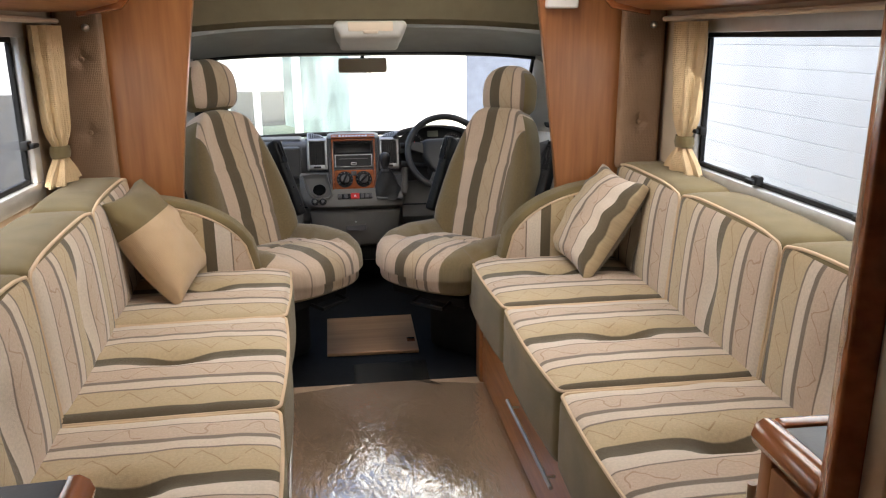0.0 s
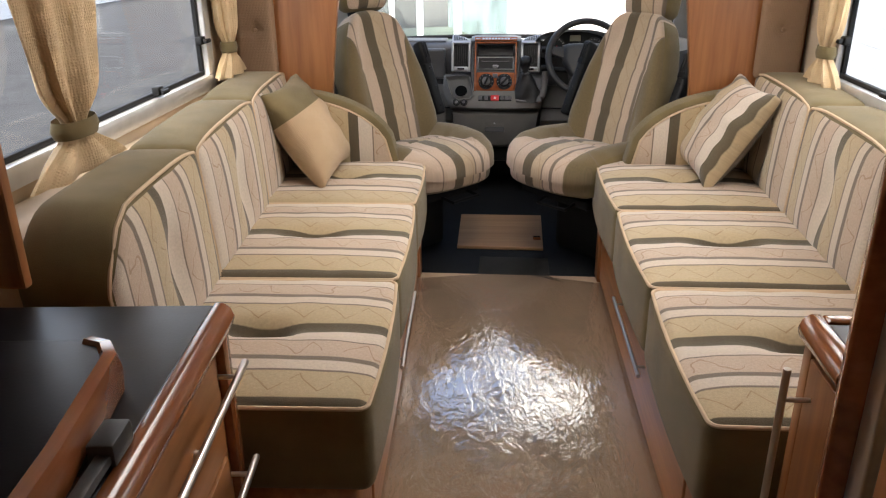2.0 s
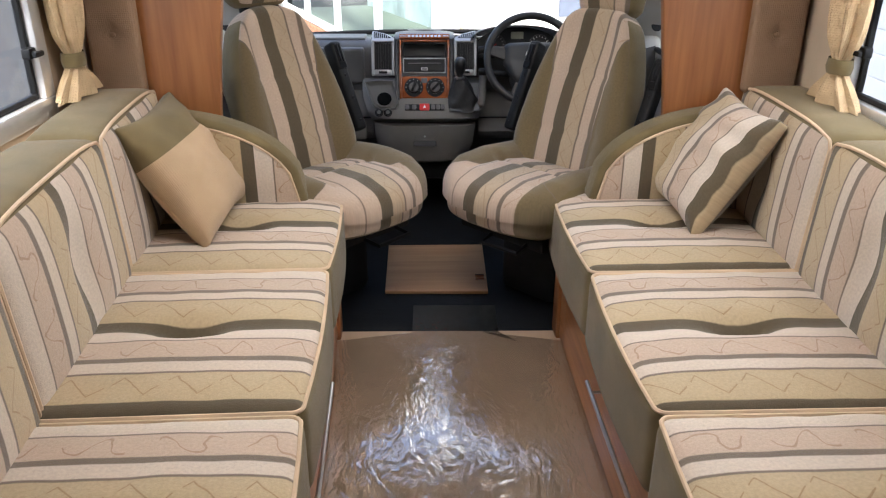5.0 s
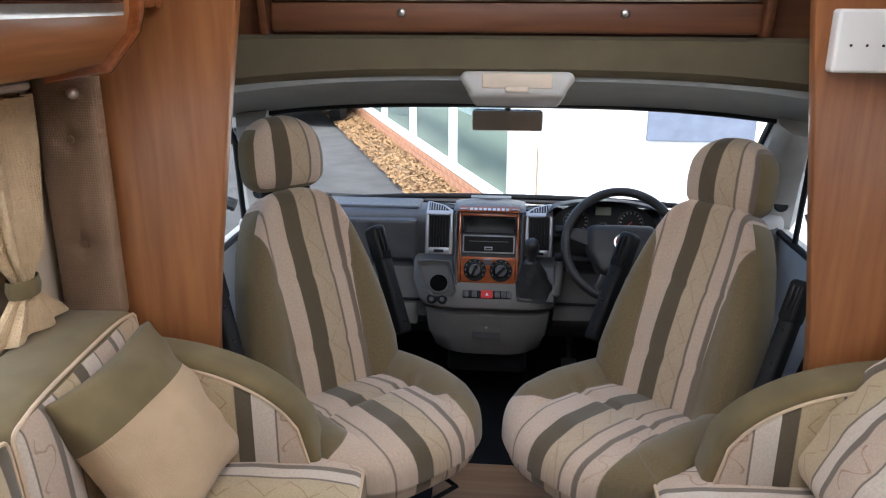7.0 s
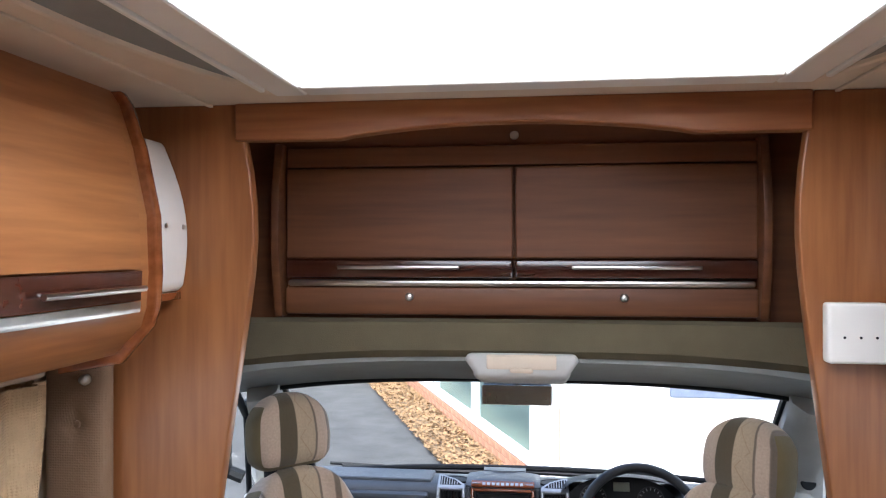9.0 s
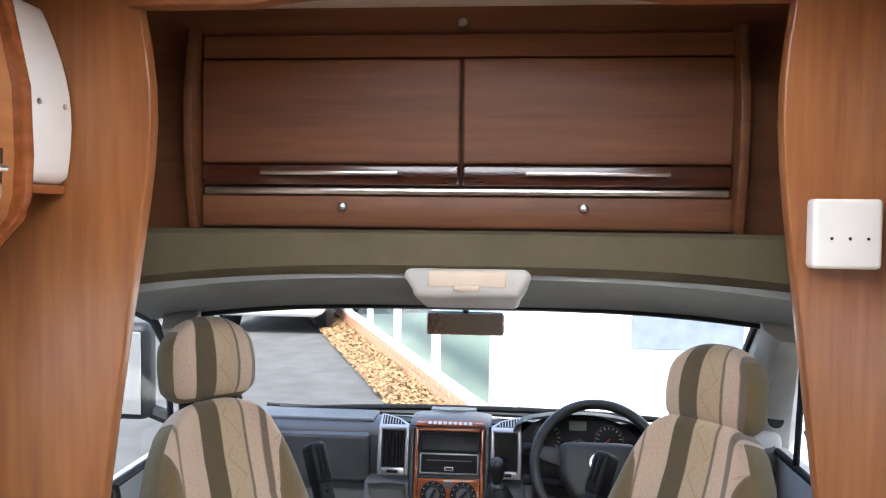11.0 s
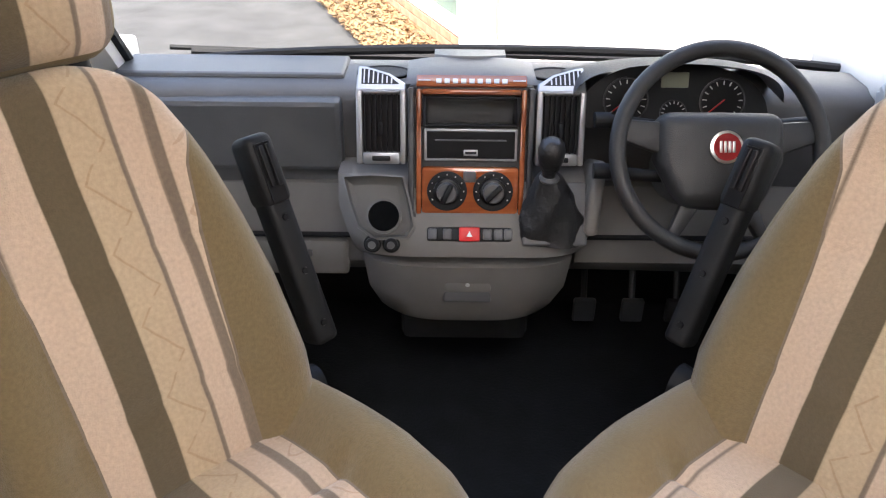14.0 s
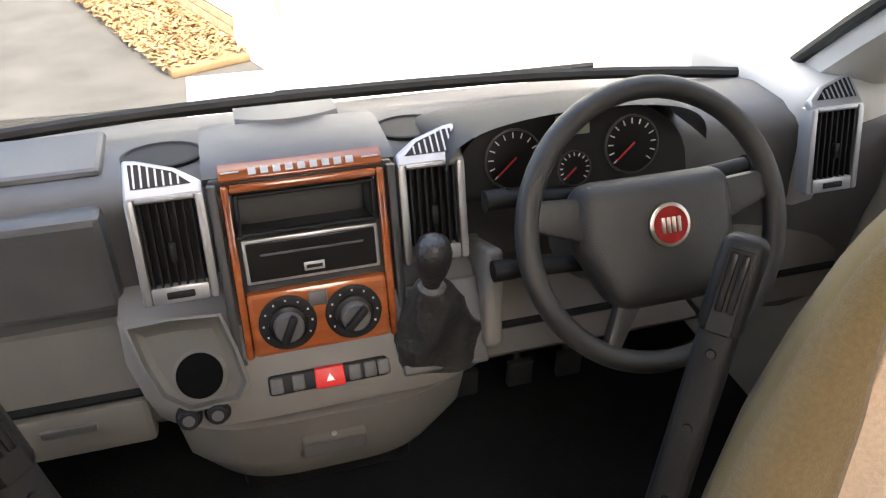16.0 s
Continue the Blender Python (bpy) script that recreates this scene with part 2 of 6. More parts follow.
def film():
    """Clear wrinkled carpet film: mostly see-through, with sharp glints."""
    m = bpy.data.materials.new("clear_wrinkled_film")
    m.use_nodes = True
    nt = m.node_tree
    nt.nodes.remove(nt.nodes["Principled BSDF"])
    tr = nt.nodes.new("ShaderNodeBsdfTransparent")
    gl = nt.nodes.new("ShaderNodeBsdfGlossy")
    gl.inputs["Roughness"].default_value = 0.04
    tc = nt.nodes.new("ShaderNodeTexCoord")
    mp = nt.nodes.new("ShaderNodeMapping")
    mp.inputs["Scale"].default_value = (1.0, 0.45, 1.0)
    nt.links.new(tc.outputs["Object"], mp.inputs[0])
    a = nt.nodes.new("ShaderNodeTexNoise")
    a.inputs["Scale"].default_value, a.inputs["Detail"].default_value, a.inputs["Distortion"].default_value = 24, 3, 2.6
    nt.links.new(mp.outputs[0], a.inputs["Vector"])
    bp = nt.nodes.new("ShaderNodeBump")
    bp.inputs["Strength"].default_value, bp.inputs["Distance"].default_value = 0.5, 0.0045
    nt.links.new(a.outputs[0], bp.inputs["Height"])
    nt.links.new(bp.outputs[0], gl.inputs["Normal"])
    lw = nt.nodes.new("ShaderNodeLayerWeight")
    lw.inputs[0].default_value = 0.25
    sc = nt.nodes.new("ShaderNodeMath")
    sc.operation = "MULTIPLY_ADD"
    sc.inputs[1].default_value, sc.inputs[2].default_value = 0.5, 0.28
    nt.links.new(lw.outputs["Facing"], sc.inputs[0])
    mx = nt.nodes.new("ShaderNodeMixShader")
    nt.links.new(sc.outputs[0], mx.inputs[0])
    nt.links.new(tr.outputs[0], mx.inputs[1])
    nt.links.new(gl.outputs[0], mx.inputs[2])
    nt.links.new(mx.outputs[0], nt.nodes["Material Output"].inputs[0])
    return m


M_FILM = film()


def dimple(m, scale, depth, kind="F1"):
    """Adds a fine cell relief to a material."""
    nt = m.node_tree
    v = nt.nodes.new("ShaderNodeTexVoronoi")
    v.inputs["Scale"].default_value, v.inputs["Randomness"].default_value = scale, 0.25
    nt.links.new(nt.nodes["Texture Coordinate"].outputs["Object"], v.inputs["Vector"])
    bp = nt.nodes.new("ShaderNodeBump")
    bp.inputs["Strength"].default_value, bp.inputs["Distance"].default_value = 0.8, depth
    nt.links.new(v.outputs["Distance"], bp.inputs["Height"])
    nt.links.new(nt.nodes["Bump"].outputs[0], bp.inputs["Normal"])
    nt.links.new(bp.outputs[0], nt.nodes["Principled BSDF"].inputs["Normal"])


dimple(M_PAD, 170, 0.002)
dimple(M_CURTAIN, 160, 0.003)
dimple(M_TAN, 220, 0.002)


# ---- mesh helpers ----
def put(name, bm, mats, parent=None, m=None, smooth=True):
    me = bpy.data.meshes.new(name)
    bmesh.ops.recalc_face_normals(bm, faces=bm.faces)
    if smooth:
        # round edges stay soft, flat panels keep their own normal beside small bevels
        area_of = {f: f.calc_area() for f in bm.faces}
        for f in bm.faces:
            f.smooth = True
        for e in bm.edges:
            if len(e.link_faces) == 2:
                bend = e.calc_face_angle(0)
                big, small = sorted((area_of[f] for f in e.link_faces), reverse=True)
                e.smooth = not (bend > radians(40) or (bend > radians(15) and big > 0.002 and big > 12 * small))
    bm.to_mesh(me)
    bm.free()
    for x in mats if isinstance(mats, (list, tuple)) else [mats]:
        me.materials.append(x)
    ob = new(name, me)
    if m is not None:
        ob.matrix_world = m
    if parent is not None:
        ob.parent = parent
        if m is not None:
            ob.matrix_basis = m
    return ob


def empty(name, m, label, category, group=""):
    ob = new(name)
    ob.matrix_world = m
    return tagged(ob, label, category, group)


def box_into(bm, lo, hi, bevel=0.0, seg=2, mi=0):
    c = [(a + b) / 2 for a, b in zip(lo, hi)]
    g = bmesh.ops.create_cube(bm, size=1.0, matrix=Matrix.Translation(c) @ Matrix.Diagonal((*[abs(b - a) for a, b in zip(lo, hi)], 1)))
    faces = {f for v in g["verts"] for f in v.link_faces}
    if bevel > 0:
        edges = list({e for v in g["verts"] for e in v.link_edges})
        r = bmesh.ops.bevel(bm, geom=edges, offset=bevel, segments=seg, affect="EDGES", profile=0.5)
        faces = {f for f in faces if f.is_valid} | set(r["faces"])
    for f in faces:
        f.material_index = mi


def box(name, lo, hi, m_, bevel=0.004, parent=None, m=None, seg=2):
    bm = bmesh.new()
    box_into(bm, lo, hi, bevel, seg)
    return put(name, bm, m_, parent, m)


def prism(name, pts, axis, a, b, m_, bevel=0.0, parent=None, m=None, seg=2):
    """A flat outline pushed along an axis from a to b."""
    bm = bmesh.new()

    def at(p, d):
        return {"x": (d, p[0], p[1]), "y": (p[0], d, p[1]), "z": (p[0], p[1], d)}[axis]

    f = bm.faces.new([bm.verts.new(at(p, a)) for p in pts])
    r = bmesh.ops.extrude_face_region(bm, geom=[f])
    bmesh.ops.translate(bm, verts=[v for v in r["geom"] if isinstance(v, bmesh.types.BMVert)], vec=Vector(at((0, 0), b - a)))
    bmesh.ops.recalc_face_normals(bm, faces=bm.faces)
    if bevel:
        es = [e for e in bm.edges if len(e.link_faces) == 2 and e.calc_face_angle(0) > radians(35)]
        bmesh.ops.bevel(bm, geom=es, offset=bevel, segments=seg, affect="EDGES", profile=0.5)
    return put(name, bm, m_, parent, m)


def tube_into(bm, pts, r, n=8, closed=False, mi=0):
    pts = [Vector(p) for p in pts]
    rings, prev = [], None
    k = len(pts)
    for i, p in enumerate(pts):
        q0 = pts[(i - 1) % k] if closed or i else p
        q1 = pts[(i + 1) % k] if closed or i < k - 1 else p
        d = (q1 - q0).normalized()
        if prev is None:
            prev = d.orthogonal().normalized()
        a = (prev - d * prev.dot(d)).normalized()
        prev = a
        c = d.cross(a)
        rr = r[i] if isinstance(r, (list, tuple)) else r
        rings.append([bm.verts.new(p + a * (rr * math.cos(2 * math.pi * j / n)) + c * (rr * math.sin(2 * math.pi * j / n))) for j in range(n)])
    pairs = list(zip(rings, rings[1:]))
    if closed:
        pairs.append((rings[-1], rings[0]))
    for A, B in pairs:
        for j in range(n):
            f = bm.faces.new((A[j], A[(j + 1) % n], B[(j + 1) % n], B[j]))
            f.material_index = mi
    if not closed:
        for R in (rings[0], rings[-1]):
            bm.faces.new(R).material_index = mi


def tube(name, pts, r, m_, n=8, closed=False, parent=None, m=None):
    bm = bmesh.new()
    tube_into(bm, pts, r, n, closed)
    return put(name, bm, m_, parent, m)


def disc_into(bm, m, r, h, n=24, bevel=0.0, mi=0):
    g = bmesh.ops.create_cone(bm, cap_ends=True, segments=n, radius1=r, radius2=r * (1 - bevel), depth=h, matrix=m)
    for f in {f for v in g["verts"] for f in v.link_faces}:
        f.material_index = mi


def lathe(name, prof, m_, parent=None, m=None, n=20):
    """Turned round z: prof is rows of radius, height."""
    bm = bmesh.new()
    rings = [[bm.verts.new((r * math.cos(2 * math.pi * j / n), r * math.sin(2 * math.pi * j / n), z)) for j in range(n)] for r, z in prof]
    for A, B in zip(rings, rings[1:]):
        for j in range(n):
            bm.faces.new((A[j], A[(j + 1) % n], B[(j + 1) % n], B[j]))
    bm.faces.new(rings[0])
    bm.faces.new(rings[-1])
    return put(name, bm, m_, parent, m)


def soft_box(name, size, r, mats, pick=None, shape=None, weave=None, parent=None, m=None, step=0.03, seam=None):
    """A padded block about its centre: rounded by r, then shaped. pick(centre, normal): the material's number. weave(p): (u, v) of the cloth."""
    h = [s / 2 for s in size]

    def ticks(a):
        core = max(1, round(2 * (a - r) / step))
        t = [-a, -a + r * 0.3, -a + r * 0.65]
        t += [-(a - r) + 2 * (a - r) * i / core for i in range(core + 1)]
        return t + [a - r * 0.65, a - r * 0.3, a]

    T = [ticks(a) for a in h]
    bm = bmesh.new()
    uvl = bm.loops.layers.uv.new("weave")
    uvs = bm.loops.layers.uv.new("seam") if seam else None
    verts = {}

    def vert(i, j, k):
        key = (i, j, k)
        if key not in verts:
            p = Vector((T[0][i], T[1][j], T[2][k]))
            q = Vector([max(-(a - r), min(a - r, c)) for a, c in zip(h, p)])
            d = p - q
            p2 = q + d.normalized() * r if d.length > 1e-9 else p
            v = bm.verts.new(shape(p2.copy(), h) if shape else p2)
            verts[key] = (v, p2)
        return verts[key]

    n = [len(t) - 1 for t in T]
    for ax in range(3):
        a, b = [(1, 2), (0, 2), (0, 1)][ax]
        for side in (0, n[ax]):
            for i in range(n[a]):
                for j in range(n[b]):
                    cs = []
                    for di, dj in ((0, 0), (1, 0), (1, 1), (0, 1)):
                        key = [0, 0, 0]
                        key[ax], key[a], key[b] = side, i + di, j + dj
                        cs.append(vert(*key))
                    f = bm.faces.new([c[0] for c in cs])
                    o = sum((c[1] for c in cs), Vector()) / 4
                    nrm = Vector((0, 0, 0))
                    nrm[ax] = 1 if side else -1
                    if pick:
                        f.material_index = pick(o, nrm, h)
                    for lp, c in zip(f.loops, cs):
                        lp[uvl].uv = weave(c[1]) if weave else (c[1][0], c[1][1])
                        if seam:
                            lp[uvs].uv = (seam(c[1]), 0)
    ob = put(name, bm, mats, parent, m)
    return ob


# ---- the shell of the motorhome ----
CX = 0.08          # centre line
WL, WR = -1.02, 1.18
BACK, POST = -1.3, 3.2
CEIL = 1.98


def structure(ob, label):
    return tagged(ob, label, "", "", "structure")


structure(box("floor", (WL - 0.03, BACK, -0.06), (WR + 0.03, 3.12, 0), M_CARPET, 0), "beige carpet floor of a motorhome lounge")
structure(box("cab_floor", (WL - 0.03, 3.12, -0.06), (WR + 0.03, 4.7, -0.004), M_RUBBER, 0), "black rubber cab floor mat")


def side_wall(name, x0, x1, ya, yb, za, zb, label):
    bm = bmesh.new()
    box_into(bm, (x0, BACK, 0), (x1, ya, CEIL + 0.1))
    box_into(bm, (x0, yb, 0), (x1, 3.3, CEIL + 0.1))
    box_into(bm, (x0, ya, 0), (x1, yb, za))
    box_into(bm, (x0, ya, zb), (x1, yb, CEIL + 0.1))
    return structure(put(name, bm, M_WALL), label)


WIN = (1.52, 2.9, 0.84, 1.36)
side_wall("wall_left", WL - 0.03, WL, *WIN, "beige board side wall with a window opening")
side_wall("wall_right", WR, WR + 0.03, *WIN, "beige board side wall with a window opening")
# unseen wall added to close the rear; cream so the mirror reflects brighter
structure(box("wall_rear", (WL, BACK - 0.03, 0), (WR, BACK, CEIL + 0.1), M_CREAM, 0), "unseen closing wall, cream to brighten the mirror's reflection")

# ceiling with the skylight's rounded opening
SKY = (-0.37, 0.6, 1.8, 3.0)


def ceiling():
    bm = bmesh.new()
    x0, x1, y0, y1 = SKY
    z0, z1 = CEIL, CEIL + 0.04
    box_into(bm, (WL, BACK, z0), (x0, POST + 0.02, z1))
    box_into(bm, (x1, BACK, z0), (WR, POST + 0.02, z1))
    box_into(bm, (x0, BACK, z0), (x1, y0, z1))
    box_into(bm, (x0, y1, z0), (x1, POST + 0.02, z1))
    box_into(bm, (WL, POST + 0.02, z0 + 0.02), (WR, 3.75, z1))
    # shallow joint beads
    for x in (-0.62, 0.74):
        box_into(bm, (x - 0.006, BACK, z0 - 0.006), (x + 0.006, POST, z0), 0.002)
    return structure(put("ceiling", bm, M_CREAM), "cream vinyl ceiling with joint beads")


ceiling()


def skylight():
    x0, x1, y0, y1 = SKY
    root = structure(new("window_roof"), "open white-framed roof skylight")
    bm = bmesh.new()
    for lo, hi in (((x0 - 0.04, y0 - 0.04, CEIL - 0.018), (x0 + 0.03, y1 + 0.04, CEIL - 0.002)), ((x1 - 0.03, y0 - 0.04, CEIL - 0.018), (x1 + 0.04, y1 + 0.04, CEIL - 0.002)),
                   ((x0 + 0.03, y0 - 0.04, CEIL - 0.018), (x1 - 0.03, y0 + 0.03, CEIL - 0.002)), ((x0 + 0.03, y1 - 0.03, CEIL - 0.018), (x1 - 0.03, y1 + 0.04, CEIL - 0.002))):
        box_into(bm, lo, hi, 0.006)
    put("frame", bm, M_WHITE, root)
    bm = bmesh.new()
    for lo, hi in (((x0 - 0.01, y0, CEIL + 0.041), (x0, y1, CEIL + 0.1)), ((x1, y0, CEIL + 0.041), (x1 + 0.01, y1, CEIL + 0.1)), ((x0, y0 - 0.01, CEIL + 0.041), (x1, y0, CEIL + 0.1)), ((x0, y1, CEIL + 0.041), (x1, y1 + 0.01, CEIL + 0.1))):
        box_into(bm, lo, hi)
    put("lining", bm, M_WHITE, root)
    bm = bmesh.new()
    top = [[bm.verts.new((x0 - 0.03 + (x1 - x0 + 0.06) * i / 8, y0 - 0.03 + (y1 - y0 + 0.06) * j / 12, CEIL + 0.102 + 0.05 * math.sin(math.pi * i / 8) * math.sin(math.pi * j / 12))) for i in range(9)] for j in range(13)]
    for A, B in zip(top, top[1:]):
        for a, b, c, d in zip(A, A[1:], B[1:], B):
            bm.faces.new((a, b, c, d))
    put("dome", bm, M_DOME, root)
    for sx, xe in ((-1, x0 - 0.04), (1, x1 + 0.04)):
        arc = [(xe + sx * 0.13 * math.sin(math.pi * k / 24) ** 0.8, y0 - 0.02 + (y1 - y0 + 0.04) * k / 24) for k in range(25)]
        # flat grey plate that paints the shaded gap behind the blind rail
        prism("recess_shade", arc[1:-1] + [(xe, y1 + 0.02), (xe, y0 - 0.02)], "z", CEIL - 0.008, CEIL - 0.002, M_CABLINING, 0, root)
        tube("recess_edge", [(x, y, CEIL - 0.008) for x, y in arc], 0.009, M_CREAM, 8, False, root)
        xb = xe + sx * 0.012
        box("blind_rail", (min(xe, xb), y0 + 0.02, CEIL - 0.022), (max(xe, xb), y1 - 0.02, CEIL - 0.009), M_WHITE, 0.003, root)


skylight()


# ---- posts between lounge and cab, pelmet ----
def post(name, sgn, edge, outer):
    """edge: rows of height and x of the curved inner edge."""
    pts = [(x, z) for z, x in edge] + [(outer, edge[-1][0]), (outer, edge[0][0])]
    return structure(prism(name, pts, "y", POST, POST + 0.035, M_WOOD, 0.004), "curved cherry veneer bulkhead post beside the cab")


def curve_edge(rows, n=26):
    zs = [r[0] for r in rows]
    xs = [r[1] for r in rows]
    out = []
    for i in range(n + 1):
        z = zs[0] + (zs[-1] - zs[0]) * i / n
        out.append((z, float(np.interp(z, zs, xs))))
    for _ in range(3):
        out = [out[0]] + [(b[0], (a[1] + 2 * b[1] + c[1]) / 4) for a, b, c in zip(out, out[1:], out[2:])] + [out[-1]]
    return out


post("post_left", -1, curve_edge([(0, -0.66), (0.75, -0.643), (0.94, -0.621), (1.255, -0.575), (1.476, -0.54), (1.65, -0.512), (1.78, -0.512), (1.9, -0.54), (CEIL, -0.56)]), WL)
post("post_right", 1, curve_edge([(0, 0.80), (0.77, 0.775), (0.97, 0.748), (1.277, 0.708), (1.49, 0.68), (1.65, 0.66), (1.78, 0.658), (1.9, 0.68), (CEIL, 0.695)]), WR)


def pelmet():
    top, low, n = CEIL, 1.895, 20
    pts = [(-0.56, top), (-0.56, low)]
    pts += [(-0.32 + 0.78 * i / n, low + 0.03 * math.sin(math.pi * i / n) ** 0.8) for i in range(n + 1)]
    pts += [(0.69, low), (0.69, top)]
    return structure(prism("pelmet", pts, "y", POST - 0.012, POST + 0.03, M_PELMET, 0.005), "arched cherry wood pelmet under the ceiling")


pelmet()


# ---- luton cupboard over the cab ----
def luton():
    y = 3.59
    root = empty("overcab_locker", pose(0, 0, 0), "cherry wood over-cab locker with two closed flaps", "locker")
    # body, flaps, rails and cheeks have the recess's shade in their veneer colour
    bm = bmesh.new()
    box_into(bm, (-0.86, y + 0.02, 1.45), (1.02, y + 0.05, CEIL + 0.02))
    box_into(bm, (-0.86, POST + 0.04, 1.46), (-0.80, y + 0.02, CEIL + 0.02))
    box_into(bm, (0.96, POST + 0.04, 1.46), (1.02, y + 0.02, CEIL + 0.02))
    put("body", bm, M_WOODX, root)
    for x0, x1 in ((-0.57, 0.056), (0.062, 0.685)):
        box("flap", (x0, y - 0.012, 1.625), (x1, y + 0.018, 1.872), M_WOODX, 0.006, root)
        box("dark_band", (x0, y - 0.014, 1.572), (x1, y + 0.016, 1.622), M_DARKWOOD, 0.006, root)
        w = x1 - x0
        bm = bmesh.new()
        hx = x0 + w * 0.24, x0 + w * 0.77
        box_into(bm, (hx[0], y - 0.034, 1.596), (hx[1], y - 0.026, 1.606), 0.003)
        for x in hx:
            box_into(bm, (x - 0.004 if x > hx[0] else x, y - 0.03, 1.597), (x if x > hx[0] else x + 0.004, y - 0.012, 1.605))
        put("handle", bm, M_CHROME, root)
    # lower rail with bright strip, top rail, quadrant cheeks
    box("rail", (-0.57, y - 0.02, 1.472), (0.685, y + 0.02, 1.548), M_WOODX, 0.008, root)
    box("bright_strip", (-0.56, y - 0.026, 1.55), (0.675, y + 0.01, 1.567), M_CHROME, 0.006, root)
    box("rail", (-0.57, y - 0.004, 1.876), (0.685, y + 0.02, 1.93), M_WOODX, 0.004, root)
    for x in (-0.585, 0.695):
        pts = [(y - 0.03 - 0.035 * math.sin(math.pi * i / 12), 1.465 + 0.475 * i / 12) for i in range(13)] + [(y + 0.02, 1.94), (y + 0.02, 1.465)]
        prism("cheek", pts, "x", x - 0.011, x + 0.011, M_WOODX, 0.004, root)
    for x in (-0.222, 0.346):
        lathe("knob", [(0.011, 0), (0.011, 0.006), (0.007, 0.01), (0.009, 0.014), (0.004, 0.017)], M_CHROME, root, pose(x, y - 0.02, 1.522, 90))
    lathe("hook", [(0.012, 0), (0.01, 0.01), (0.004, 0.012)], M_CHROME, root, pose(0.06, y - 0.004, 1.955, 90))


luton()


# ---- windows of the lounge ----
def side_window(name, x, s):
    ya, yb, za, zb = WIN
    root = structure(new(name), "acrylic side window in a pale frame with black catches")
    bm = bmesh.new()
    w = 0.035
    a, b = (x, x + s * 0.02)
    xs = (min(a - s * 0.012, b), max(a - s * 0.012, b))
    for lo, hi in (((ya - 0.02, za - 0.02), (yb + 0.02, za + w)), ((ya - 0.02, zb - w), (yb + 0.02, zb + 0.02)), ((ya - 0.02, za + w), (ya + w, zb - w)), ((yb - w, za + w), (yb + 0.02, zb - w))):
        box_into(bm, (xs[0], lo[0], lo[1]), (xs[1], hi[0], hi[1]), 0.005)
    put("frame", bm, M_ALU, root)
    bm = bmesh.new()
    g = 0.016
    xs = sorted((x + s * 0.008, x + s * 0.024))
    for lo, hi in (((ya + w, za + w), (yb - w, za + w + g)), ((ya + w, zb - w - g), (yb - w, zb - w)), ((ya + w, za + w + g), (ya + w + g, zb - w - g)), ((yb - w - g, za + w + g), (yb - w, zb - w - g))):
        box_into(bm, (xs[0], lo[0], lo[1]), (xs[1], hi[0], hi[1]), 0.003)
    put("seal", bm, M_BLACK, root)
    p = box("pane", (min(x + s * 0.014, x + s * 0.018), ya + w, za + w), (max(x + s * 0.014, x + s * 0.018), yb - w, zb - w), M_ACRYLIC, 0, root)
    p.visible_shadow = False
    for y, z in ((yb - 0.45, za + 0.055), (ya + 0.42, za + 0.055), (yb - 0.06, za + 0.16)):
        bm = bmesh.new()
        box_into(bm, (x - 0.012, y - 0.02, z - 0.014), (x + 0.012, y + 0.02, z + 0.014), 0.005)
        box_into(bm, (x - s * 0.03 - 0.006, y - 0.035, z - 0.007), (x - s * 0.03 + 0.006, y + 0.012, z + 0.007), 0.004)
        box_into(bm, (min(x - s * 0.03, x), y - 0.008, z - 0.006), (max(x - s * 0.03, x), y + 0.008, z + 0.006), 0.003)
        put("catch", bm, M_BLACK, root)


side_window("window_left", WL, -1)
side_window("window_right", WR, 1)

# ---- cab shell ----
HY = 3.5


